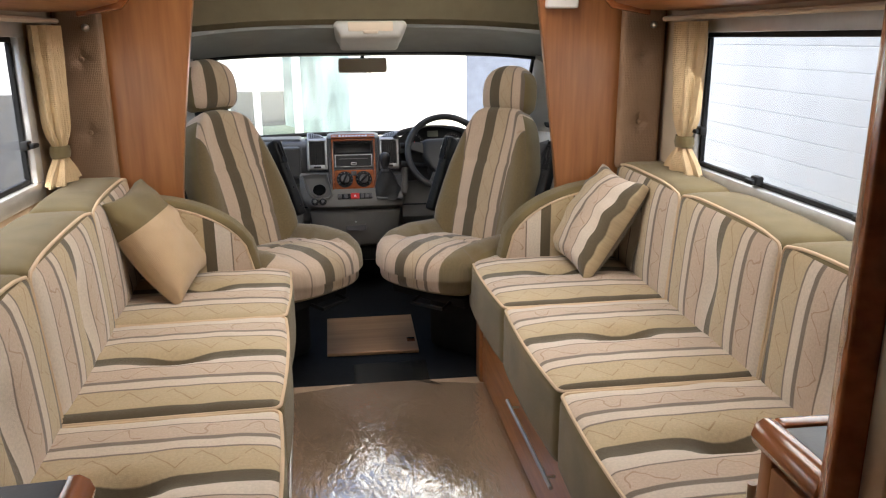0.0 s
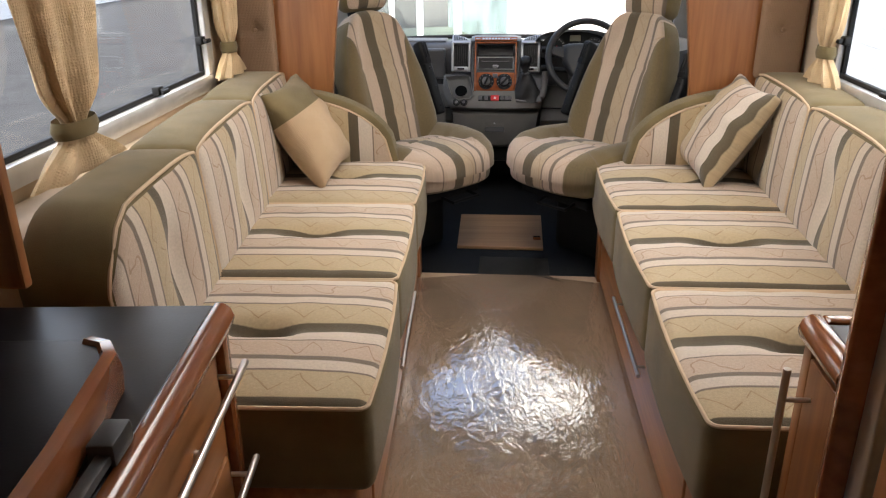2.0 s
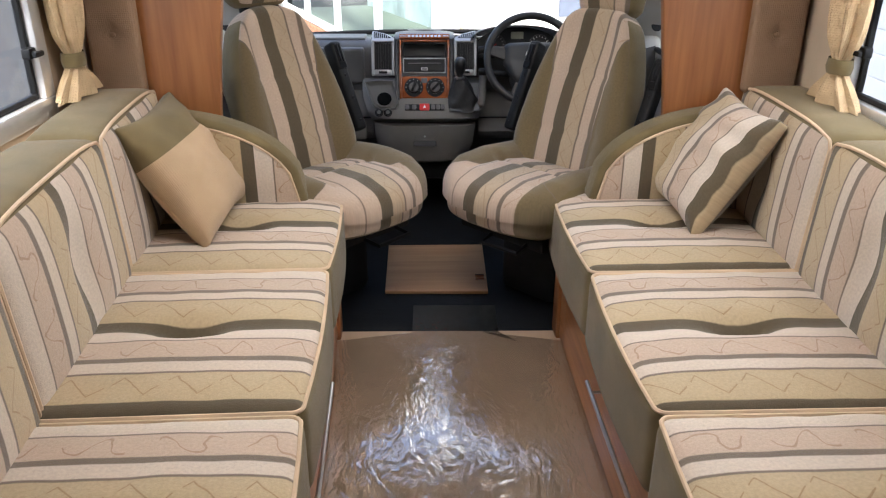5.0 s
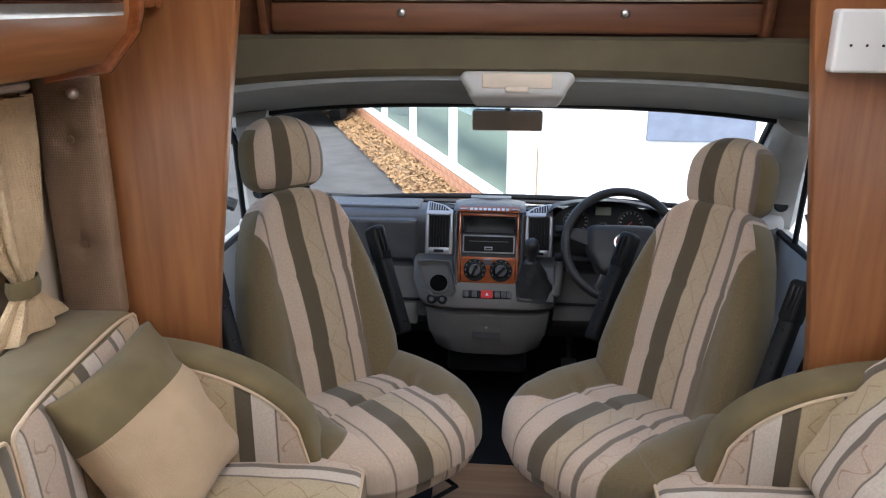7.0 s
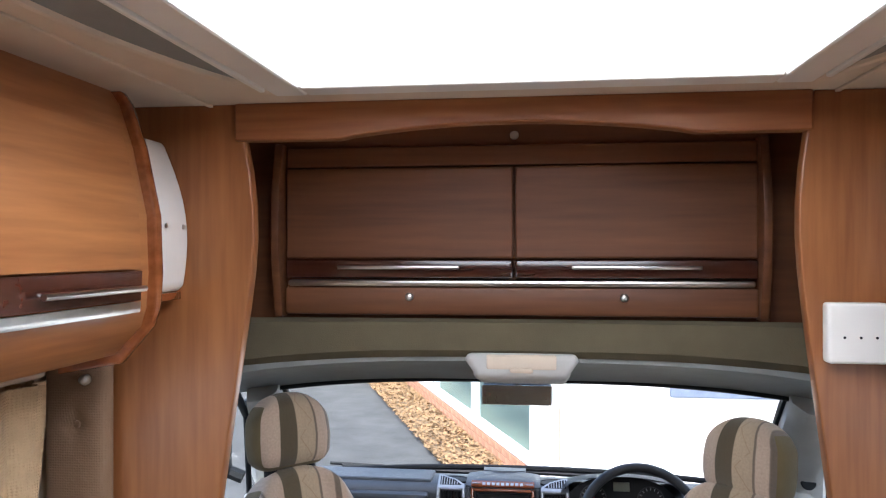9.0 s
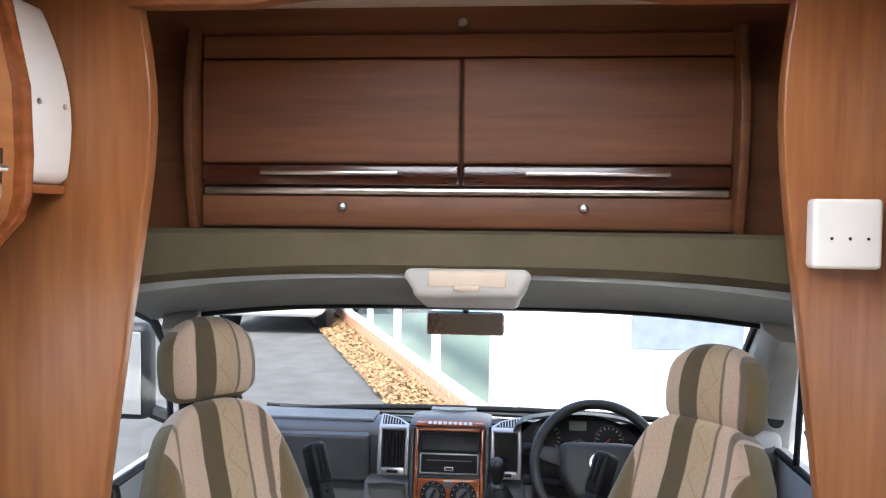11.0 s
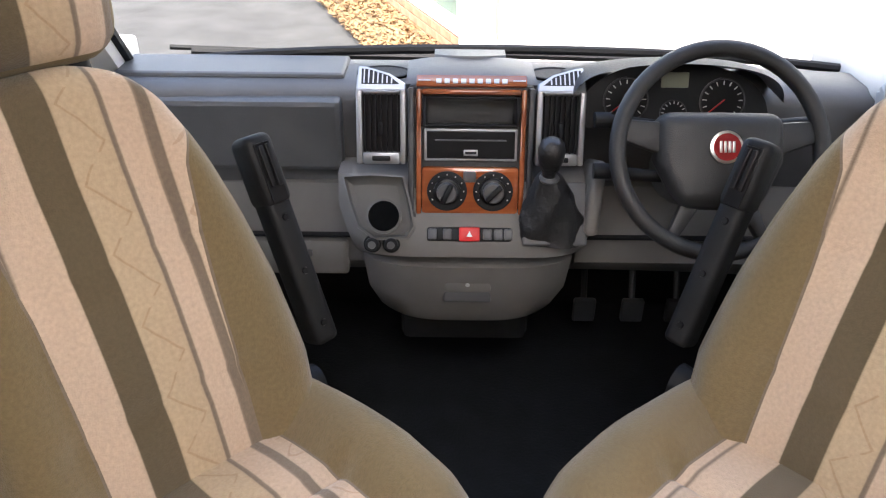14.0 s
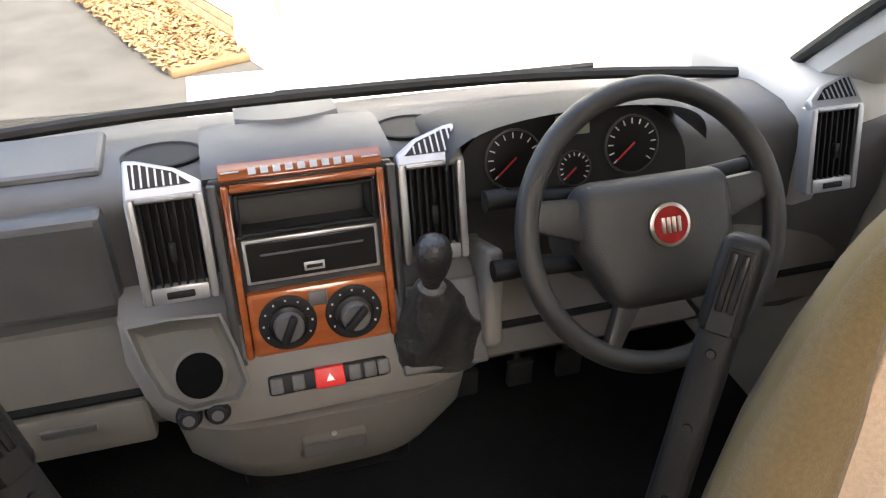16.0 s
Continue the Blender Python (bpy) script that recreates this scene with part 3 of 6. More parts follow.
def cab_shell():
    # olive header band between the posts, then the roof lining down to the screen
    def sheet(name, rows, m_, label, n=24, thick=0.02):
        bm = bmesh.new()
        grid = [[bm.verts.new(p) for p in row] for row in rows]
        for A, B in zip(grid, grid[1:]):
            for a, b, c, d in zip(A, A[1:], B[1:], B):
                bm.faces.new((a, b, c, d))
        bmesh.ops.recalc_face_normals(bm, faces=bm.faces)
        bmesh.ops.solidify(bm, geom=bm.faces[:], thickness=thick)
        return structure(put(name, bm, m_), label)

    n = 24

    def arch(i):
        return 1 - abs(2 * i / n - 1) ** 3.0

    rows = []
    for y, ze, zc, hw in ((POST + 0.5 - 0.11, 1.452, 1.452, 0.93), (HY, 1.466, 1.468, 0.93), (HY - 0.03, 1.45, 1.46, 0.92), (HY - 0.022, 1.33, 1.388, 0.9), (HY + 0.03, 1.306, 1.368, 0.89)):
        rows.append([(CX - hw + 2 * hw * i / n, y + (0.03 * arch(i) if y < HY + 0.01 else 0), ze + (zc - ze) * arch(i)) for i in range(n + 1)])
    sheet("cab_header", rows, M_LINING, "olive fabric header band above the cab opening")
    rows = []
    for t in range(7):
        f = t / 6
        rows.append([(CX - 0.89 + 1.78 * i / n, HY + 0.01 + 0.03 * arch(i) + f * (0.3 + 0.08 * arch(i)), 1.31 + 0.066 * arch(i) - f * (0.085 + 0.035 * arch(i)) + 0.012 * math.sin(math.pi * f)) for i in range(n + 1)])
    sheet("cab_roof_lining", rows, M_CABLINING, "pale grey moulded cab roof lining")
    # the luton floor closes the roof above the lining
    structure(box("cab_roof", (-0.95, HY + 0.15, 1.46), (1.11, 4.0, 1.48), M_LINING, 0), "cab roof panel")
    structure(box("cab_firewall", (-0.95, 4.62, -0.06), (1.11, 4.66, 0.68), M_BLACK, 0), "black cab bulkhead behind the pedals")
    # windscreen
    bm = bmesh.new()
    rows = []
    for t in range(5):
        f = t / 4
        row = []
        for i in range(n + 1):
            s = 2 * i / n - 1
            hw = 0.79 + 0.12 * f
            row.append(bm.verts.new((CX + s * hw, 3.83 + 0.06 * (1 - s * s) + f * (0.52 + 0.03 * (1 - s * s)), 1.225 + 0.035 * (1 - abs(s) ** 3) - f * 0.43)))
        rows.append(row)
    for A, B in zip(rows, rows[1:]):
        for a, b, c, d in zip(A, A[1:], B[1:], B):
            bm.faces.new((a, b, c, d))
    w = structure(put("windscreen", bm, M_GLASS), "clear windscreen")
    w.visible_shadow = False
    # black edge bead round the screen
    pts = []
    for i in range(n + 1):
        s = 2 * i / n - 1
        pts.append((CX + s * 0.79, 3.825 + 0.06 * (1 - s * s), 1.22 + 0.035 * (1 - abs(s) ** 3)))
    structure(tube("screen_seal", pts, 0.011, M_BLACK), "black windscreen edge seal")
    pts = []
    for i in range(n + 1):
        s = 2 * i / n - 1
        pts.append((CX + s * 0.9, 4.335 + 0.09 * (1 - s * s), 0.8 + 0.03 * (1 - abs(s) ** 3)))
    structure(tube("screen_foot_seal", pts, 0.011, M_BLACK), "black seal along the windscreen foot")
    for s in (-1, 1):
        # A pillar
        top = Vector((CX + s * 0.8, 3.8, 1.23))
        low = Vector((CX + s * 0.93, 4.33, 0.8))
        bm = bmesh.new()
        secs = []
        for k in range(9):
            f = k / 8
            c = top.lerp(low, f) + Vector((0, 0, 0.03 * math.sin(math.pi * f)))
            wd = 0.05 + 0.06 * f
            secs.append([bm.verts.new(c + Vector((s * a * wd, b * 0.05, d * 0.04))) for a, b, d in ((-1, 0.6, 0.6), (-1, -0.3, -0.3), (-0.4, -1, -0.9), (0.6, -1.1, -1), (1, 0, 0), (0.4, 1, 1))])
        for A, B in zip(secs, secs[1:]):
            for j in range(6):
                bm.faces.new((A[j], A[(j + 1) % 6], B[(j + 1) % 6], B[j]))
        for sec in (secs[0], secs[-1]):
            bm.faces.new(sec)
        structure(put("pillar", bm, M_PALE), "pale grey windscreen pillar trim")
        edge = []
        for k in range(9):
            f = k / 8
            c = top.lerp(low, f) + Vector((0, 0, 0.03 * math.sin(math.pi * f)))
            edge.append(c + Vector((-s * (0.052 + 0.06 * f), 0.02, 0.014)))
        structure(tube("pillar_seal", edge, 0.012, M_BLACK), "black windscreen side seal along the pillar")
        at = top.lerp(low, 0.74) + Vector((s * 0.012, -0.05, -0.018))
        structure(lathe("pillar_speaker", [(0.024, 0), (0.024, 0.004), (0.02, 0.007), (0.012, 0.006)], M_BLACK, None, pose(at.x, at.y, at.z, 75), 20), "small round black speaker in the pillar trim")
        # cab door: lower panel, window frame and glass
        x = CX + s * 0.93
        root = structure(new("cab_door"), "grey cab door with a black-sealed window")
        ya, yb, zb = 3.3, 4.35, 0.78
        bm = bmesh.new()
        box_into(bm, (min(x, x + s * 0.06), ya, 0.0), (max(x, x + s * 0.06), 4.7, zb), 0.015)
        box_into(bm, (min(x, x + s * 0.06), 3.36, 1.24), (max(x, x + s * 0.06), 3.9, 1.45), 0.012)
        put("panel", bm, M_PALE, root)
        box("rear_post", (min(x, x + s * 0.06), 3.24, 0.0), (max(x, x + s * 0.06), 3.298, 1.45), M_CABLINING, 0.012, root)
        box("window_post", (min(x, x + s * 0.06), 3.3, 0.782), (max(x, x + s * 0.06), 3.358, 1.45), M_STACKRIM, 0.01, root)
        tubep = [(x - s * 0.005, 3.375, zb + 0.01), (x - s * 0.005, 3.375, 1.2), (x - s * 0.005, 3.42, 1.235), (x - s * 0.005, 3.78, 1.235), (x - s * 0.005, 3.9, 1.19), (x - s * 0.005, 4.28, zb + 0.01)]
        tube("seal", tubep, 0.014, M_BLACK, 8, True, root)
        tube("bar", [(x - s * 0.004, 3.5, zb), (x - s * 0.004, 3.5, 1.235)], 0.012, M_BLACK, 8, False, root)
        tube("bar", [(x - s * 0.004, 4.02, zb), (x - s * 0.004, 3.98, 1.15)], 0.01, M_BLACK, 8, False, root)
        bm = bmesh.new()
        bm.faces.new([bm.verts.new(p) for p in tubep])
        g = put("pane", bm, M_GLASS, root)
        g.visible_shadow = False


cab_shell()


def overhead_console():
    root = empty("overhead_console", pose(CX, 3.63, 1.35), "pale grey overhead console with a light", "console")
    def shape(p, h):
        f = (p.y + h[1]) / (2 * h[1])
        p.x *= 1.0 - 0.14 * (p.z < 0)
        p.z -= 0.055 * f
        return p
    soft_box("body", (0.292, 0.26, 0.07), 0.02, M_PALE, shape=shape, parent=root)
    box("light", (-0.09, -0.134, -0.01), (0.09, -0.1, 0.028), M_CREAM, 0.006, root)
    box("switch", (-0.03, -0.138, -0.018), (0.03, -0.1, -0.004), M_CREAM, 0.005, root)


overhead_console()


def lining_label():
    root = empty("warning_label", pose(-0.42, 3.75, 1.3, -17), "white printed label stuck to the cab roof lining", "label")
    box("paper", (-0.045, -0.03, -0.001), (0.045, 0.03, 0.001), M_WHITE, 0, root)
    for k in range(3):
        box("print_bar", (-0.035, -0.02 + 0.015 * k, -0.0016), (0.03 - 0.012 * k, -0.013 + 0.015 * k, -0.0011), M_MID, 0, root)


lining_label()


def rear_mirror():
    root = empty("rear_view_mirror", pose(0.055, 3.95, 1.195), "interior rear-view mirror on a black stem", "mirror")
    soft_box("housing", (0.222, 0.03, 0.068), 0.014, M_BLACK, parent=root)
    g = box("mirror_glass", (-0.108, -0.0175, -0.031), (0.108, -0.0152, 0.031), M_MIRROR, 0.001, root)
    tube("stem", [(0, 0.0, 0.03), (0, -0.02, 0.08), (0, -0.02, 0.14)], 0.009, M_BLACK, 8, False, root)


M_MIRROR = mat("mirror", (0.85, 0.85, 0.84), 0.03, 1.0, 0.0)
rear_mirror()


# clear film over the carpet
bm = bmesh.new()
FX = [-0.34 + 0.84 * i / 14 for i in range(15)]
FY = [0.4 + 2.9 * i / 44 for i in range(45)]
grid = [[bm.verts.new((x if 0.02 < x < 0.3 or y < 3.1 else max(-0.04, min(0.2, x)), y, 0.006 + 0.003 * noise.noise(Vector((x * 6, y * 3, 0))))) for x in FX] for y in FY]
for A, B in zip(grid, grid[1:]):
    for a, b, c, d in zip(A, A[1:], B[1:], B):
        bm.faces.new((a, b, c, d))
sheet_ob = put("carpet_film", bm, M_FILM)
sheet_ob.visible_shadow = False
tagged(sheet_ob, "clear wrinkled protective film over the carpet", "film")


# ---- settees ----
def settee(s, front, junc, wall, turn, pivot, seams, lean):
    """s: +1 the right-hand wall, -1 the left. front, junc, wall: x of the seat's edge, of the back's foot, of the wall."""
    T = Matrix.Translation((*pivot, 0)) @ Matrix.Rotation(radians(turn), 4, "Z") @ Matrix.Translation((-pivot[0], -pivot[1], 0))
    depth = abs(junc - front) + 0.05
    top = 0.485
    for i, (ya, yb) in enumerate(zip(seams, seams[1:])):
        L = yb - ya
        cx = (front + junc + s * 0.05) / 2
        ob = tagged(new("seat_cushion"), "striped settee seat cushion with olive sides and cream piping", "cushion", "settee seat cushions")
        ob.matrix_world = T @ pose(cx, (ya + yb) / 2, 0.385)

        def shape(p, h, i=i):
            if p.z > 0:
                e = (1 - (p.x / h[0]) ** 4) * (1 - (p.y / h[1]) ** 4)
                p.z += 0.018 * e
                d = math.hypot(p.x / 0.06, p.y / 0.032)
                p.z -= 0.045 * math.exp(-d * d)
                p.z -= 0.012 * math.exp(-(p.y / 0.035) ** 2) * (1 - (p.x / h[0]) ** 4)
                p.z += 0.003 * noise.noise(p * 14 + Vector((i * 3.1, s, 0)))
            p.x += -s * 0.012 * (1 - (p.y / h[1]) ** 2) * (1 if p.x * s < 0 else 0)
            return p

        def pick(o, nrm, h):
            return 0 if nrm.z > 0 else 1

        y0 = (ya + yb) / 2
        soft_box("cover", (depth, L - 0.004, 0.21), 0.028, [M_STRIPE, M_OLIVE], pick, shape, lambda p, y0=y0: (p.x, p.y + PHASE), parent=ob, step=0.016)
        # piping along the top edge
        hx, hy, z = depth / 2 - 0.006, L / 2 - 0.006, 0.103
        rim = []
        for ax_, ay_, n in ((-hx, -hy, 0), (hx, -hy, 1), (hx, hy, 2), (-hx, hy, 3)):
            for k in range(5):
                a = math.pi + n * math.pi / 2 + k * math.pi / 8
                rim.append((ax_ + (0.02 if ax_ < 0 else -0.02) + 0.02 * math.cos(a), ay_ + (0.02 if ay_ < 0 else -0.02) + 0.02 * math.sin(a), z - 0.004))
        pts = []
        for a, b in zip(rim, rim[1:] + rim[:1]):
            for k in range(6):
                q = Vector(a).lerp(Vector(b), k / 6)
                if q.x * s < 0:
                    q.x += -s * 0.012 * (1 - min(1, (q.y / hy) ** 2))
                pts.append(q)
        tube("piping", pts, 0.0045, M_PIPE, 6, True, ob)
    # back cushions, set at a slight angle to the seat, with a shelf behind them
    TB = Matrix.Translation((junc, 2.95, 0)) @ Matrix.Rotation(radians(lean), 4, "Z") @ Matrix.Translation((-junc, -2.95, 0))
    xs = sorted((wall - s * 0.002, junc + s * 0.11))
    structure(box("shelf", (xs[0], seams[0] + 0.06, 0.5), (xs[1], seams[-1], 0.79), M_WALL, 0.006), "beige shelf behind the settee back")
    for i, (ya, yb) in enumerate(zip(seams, seams[1:])):
        L = yb - ya
        t = 0.19
        H = 0.385
        ob = tagged(new("back_cushion"), "striped settee back cushion with an olive top", "cushion", "settee back cushions")
        ob.matrix_world = TB @ pose(junc + s * (t / 2 + 0.02), (ya + yb) / 2, 0.455 + H / 2)

        def drop(y, i=i, L=L):
            """The first cushion's free end is rounded off at the top."""
            f = max(0, (-y - (L / 2 - 0.17)) / 0.17) if i == 0 else 0
            return 0.13 * f ** 2.4

        def shape(p, h, i=i, drop=drop):
            p.z -= drop(p.y) * (p.z / h[2] + 1) / 2
            if p.x * s < 0:
                e = (1 - (p.z / h[2]) ** 4) * (1 - (p.y / h[1]) ** 4)
                p.x -= s * 0.02 * e
                d = math.hypot(p.y / 0.05, p.z / 0.11)
                p.x += s * 0.028 * math.exp(-d * d)
            if p.z > 0:
                p.z += 0.02 * (1 - (p.y / h[1]) ** 4) * (1 - (p.x / h[0]) ** 4) + 0.002 * noise.noise(p * 16)
            p.x += s * (p.z / h[2] + 1) * 0.012
            return p

        soft_box("cover", (t, L - 0.004, H), 0.026, [M_STRIPE, M_OLIVE], lambda o, nrm, h: 0 if nrm.x * s < 0 else 1, shape, lambda p: (p.z, -p.y - 0.006), parent=ob, step=0.024)
        x = -s * (t / 2 - 0.005)
        rim = [(x, -L / 2 + 0.006, -H / 2 + 0.02)]
        rim += [(x + s * 0.024, -L / 2 + 0.008 + 0.02 * (1 - math.cos(k * math.pi / 8)), H / 2 - 0.028 + 0.024 * math.sin(k * math.pi / 8)) for k in range(5)]
        rim += [(x + s * 0.024, -L / 2 + 0.03 + (L - 0.06) * k / 10, H / 2 - 0.003 + 0.014 * (1 - (2 * k / 10 - 1) ** 4)) for k in range(1, 10)]
        rim += [(x + s * 0.024, L / 2 - 0.008 - 0.02 * (1 - math.cos(k * math.pi / 8)), H / 2 - 0.028 + 0.024 * math.sin(k * math.pi / 8)) for k in (4, 3, 2, 1, 0)]
        rim += [(x, L / 2 - 0.006, -H / 2 + 0.02)]
        rim = [(a, b, c - drop(b) * max(0, c / (H / 2) + 1) / 2) for a, b, c in rim]
        tube("piping", rim, 0.0045, M_PIPE, 6, False, ob)
    # wooden base with a drawer handle
    root = empty("settee_base", T, "cherry wood settee base with a long steel drawer handle", "settee base", "settee bases")
    px = front + s * 0.035
    xs = sorted((px, wall - s * 0.01))
    box("plinth", (xs[0], seams[0] + 0.02, 0.0), (xs[1], seams[-1] - 0.08, 0.283), M_WOODY, 0.02, root, seg=4)
    xs = sorted((px - s * 0.006, px + s * 0.02))
    box("drawer_front", (xs[0], 1.55, 0.03), (xs[1], 2.95, 0.262), M_WOODY, 0.004, root)
    bm = bmesh.new()
    hx = px - s * 0.032
    tube_into(bm, [(hx, 2.0, 0.2), (hx, 2.5, 0.2)], 0.006, 10)
    for y in (2.05, 2.45):
        tube_into(bm, [(hx, y, 0.2), (px, y, 0.2)], 0.004, 8)
    put("handle", bm, M_CHROME, root)
    xs = sorted((px - s * 0.012, px + s * 0.03))
    box("end_post", (xs[0], 3.06, 0.0), (xs[1], 3.14, 0.3), M_WOOD, 0.008, root)
    # shaped end bolster against the post
    ob = tagged(new("end_bolster"), "curved striped end bolster with an olive border", "bolster", "end bolsters")
    ob.matrix_world = T @ pose(0, 3.12, 0.49)
    tip, far = front + s * 0.1, junc + s * 0.09
    W = abs(far - tip)

    def outline(inset, n=18):
        pts = []
        for k in range(n + 1):
            f = k / n
            pts.append((tip + s * (inset + (W - inset) * f), (0.3 - inset) * (1 - (1 - f) ** 2.3) ** (1 / 2.2)))
        return pts

    def slab(name, pts, ya, yb, m_, bev):
        bm = bmesh.new()
        uvl = bm.loops.layers.uv.new("weave")
        poly = pts + [(far, 0.0)]
        f = bm.faces.new([bm.verts.new((p[0], ya, p[1])) for p in poly])
        r = bmesh.ops.extrude_face_region(bm, geom=[f])
        bmesh.ops.translate(bm, verts=[v for v in r["geom"] if isinstance(v, bmesh.types.BMVert)], vec=(0, yb - ya, 0))
        bmesh.ops.recalc_face_normals(bm, faces=bm.faces)
        es = [e for e in bm.edges if e.calc_face_angle(0) > radians(50)]
        bmesh.ops.bevel(bm, geom=es, offset=bev, segments=4, affect="EDGES", profile=0.5)
        for f in bm.faces:
            for lp in f.loops:
                lp[uvl].uv = (lp.vert.co.z, (lp.vert.co.x - tip) * s + 0.15)
        return put(name, bm, m_, ob)

    slab("border", outline(0.0), -0.05, 0.05, M_OLIVE, 0.018)
    slab("face", outline(0.026), -0.057, -0.02, M_STRIPE, 0.01)
    tube("piping", [(p[0], -0.055, p[1]) for p in outline(0.024)], 0.004, M_PIPE, 6, False, ob)


PHASE = 0.01
SEAMS_R = [1.35, 1.96, 2.57, 3.19]
SEAMS_L = [1.36, 1.97, 2.6, 3.17]
settee(1, 0.44, 0.96, WR, 1.0, (0.44, 2.3), SEAMS_R, -1.5)
settee(-1, -0.222, -0.755, WL, 2.6, (-0.222, 2.3), SEAMS_L, 5.0)


# ---- scatter cushions ----
def axes(c, x, z):
    """A pose from its centre and the ways that its x and z axes point."""
    z = Vector(z).normalized()
    x = Vector(x)
    x = (x - z * x.dot(z)).normalized()
    y = z.cross(x)
    m = Matrix((x, y, z)).transposed().to_4x4()
    m.translation = c
    return m


def scatter(m, kind, label):
    ob = tagged(new("scatter_cushion"), label, "cushion", "scatter cushions")
    ob.matrix_world = m

    def shape(p, h):
        u, v = p.x / h[0], p.z / h[2]
        puff = (max(0, (1 - u * u) * (1 - v * v))) ** 0.45
        p.y *= 0.12 + 1.0 * puff
        k = 1 - 0.09 * ((1 - u * u) * (abs(v) ** 2))
        q = 1 - 0.09 * ((1 - v * v) * (abs(u) ** 2))
        p.z *= k
        p.x *= q
        p.y += 0.014 * noise.noise(Vector((p.x * 6, 0, p.z * 17))) * (1 if p.y < 0 else 0)
        return p

    def pick(o, nrm, h):
        return 0 if kind or o.z < 0.07 else 1

    soft_box("cover", (0.385, 0.15, 0.385), 0.012, [M_STRIPE if kind else M_TAN, M_OLIVE], pick, shape, lambda p: (p.z, p.x + 0.155), parent=ob, step=0.016)
    h = 0.186
    pts = []
    for a, b in zip([(-h, -h), (h, -h), (h, h), (-h, h)], [(h, -h), (h, h), (-h, h), (-h, -h)]):
        for k in range(10):
            x, z = a[0] + (b[0] - a[0]) * k / 10, a[1] + (b[1] - a[1]) * k / 10
            u, v = x / h, z / h
            pts.append((x * (1 - 0.09 * (1 - v * v) * u * u), 0, z * (1 - 0.09 * (1 - u * u) * v * v)))
    tube("piping", pts, 0.0045, M_PIPE, 6, True, ob)


scatter(axes((-0.672, 2.895, 0.672), (0.1, 0.99, -0.05), (-0.52, 0, 0.83)), 0, "tan and olive scatter cushion leaning on the settee")
scatter(axes((0.862, 2.965, 0.668), (0.1, -0.99, 0.05), (0.52, 0, 0.83)), 1, "striped scatter cushion leaning on the settee")


# ---- padded panels, curtains ----
def pad_panel(x0, x1):
    root = empty("padded_panel", pose((x0 + x1) / 2, POST - 0.03, 1.15), "buttoned beige honeycomb padded panel", "panel", "padded panels")
    w = abs(x1 - x0)

    def shape(p, h):
        for z in (-0.15, 0.1):
            d = (abs(p.x) + abs(p.z - z)) / 0.032
            p.y += 0.016 * math.exp(-d * d) * (1 if p.y < 0 else 0)
        return p

    soft_box("pad", (w, 0.045, 0.66), 0.02, M_PAD, shape=shape, parent=root, step=0.01)
    for z in (-0.15, 0.1):
        lathe("button", [(0.009, 0), (0.008, 0.004), (0.003, 0.006)], M_PAD, root, pose(0, -0.009, z, 90), 12)
    lathe("stud", [(0.012, 0), (0.013, 0.01), (0.009, 0.02), (0.003, 0.024)], M_CHROME, root, pose(0.03, -0.02, 0.205, 90), 14)


pad_panel(-1.0, -0.845)
pad_panel(0.995, 1.16)


def curtain(x, y, s, wide, low=0.86, tie_size=1.0, group="tied curtains"):
    """A tied-back curtain that hangs beside the window."""
    root = empty("curtain", pose(x, y, low), "cream curtain gathered in an olive tie-back", "curtain", group)
    bm = bmesh.new()
    n, rows = 56, 30
    grid = []
    for j in range(rows + 1):
        z = (1.36 - low) * j / rows
        tie = math.exp(-((z - 0.1) / 0.05) ** 2)
        k = 0.8 + 0.2 * tie_size
        wy = wide * (0.5 + 0.5 * min(1, abs(z - 0.1) / 0.3)) * (1 - 0.62 * tie) * (1.0 if z > 0.1 else 1.25 + 7.0 * (0.1 - z))
        row = []
        for i in range(n + 1):
            f = i / n
            a = f * 2 * math.pi
            fold = 0.013 * math.sin(f * 2 * math.pi * 7 + 2 * noise.noise(Vector((z * 3, f * 3, x)))) * (1 - 0.6 * tie)
            rx = 0.026 * k * (1 - 0.45 * tie) + fold
            row.append(bm.verts.new((math.cos(a) * rx, math.sin(a) * (wy / 2 + fold) + 0.03 * (z - 0.1), z)))
        grid.append(row)
    for A, B in zip(grid, grid[1:]):
        for a, b, c, d in zip(A, A[1:], B[1:], B):
            bm.faces.new((a, b, c, d))
    put("cloth", bm, M_CURTAIN, root)
    pts = [(0.026 * tie_size ** 0.5 * math.cos(k * math.pi / 10), 0.036 * tie_size * math.sin(k * math.pi / 10)) for k in range(20)]
    bm = bmesh.new()
    lo = [bm.verts.new((p[0], p[1], 0.082)) for p in pts]
    mid = [bm.verts.new((p[0] * 1.12, p[1] * 1.12, 0.1)) for p in pts]
    hi = [bm.verts.new((p[0], p[1], 0.122)) for p in pts]
    for A, B in ((lo, mid), (mid, hi)):
        for k in range(20):
            bm.faces.new((A[k], A[(k + 1) % 20], B[(k + 1) % 20], B[k]))
    put("tie", bm, M_OLIVE, root)


curtain(WL + 0.05, 2.98, -1, 0.2, 0.86, 1.15)
curtain(WR - 0.05, 2.86, 1, 0.2, 0.86, 1.15)
curtain(WL + 0.1, 1.79, -1, 0.31, 0.835, 2.0)
for nm, x in (("curtain_rail", WL + 0.05), ("curtain_rail", WR - 0.05)):
    ob = tube(nm, [(x, 1.3, 1.375), (x, 3.1, 1.375)], 0.009, M_CREAM)
    tagged(ob, "cream curtain rail under the locker", "rail", "curtain rails")


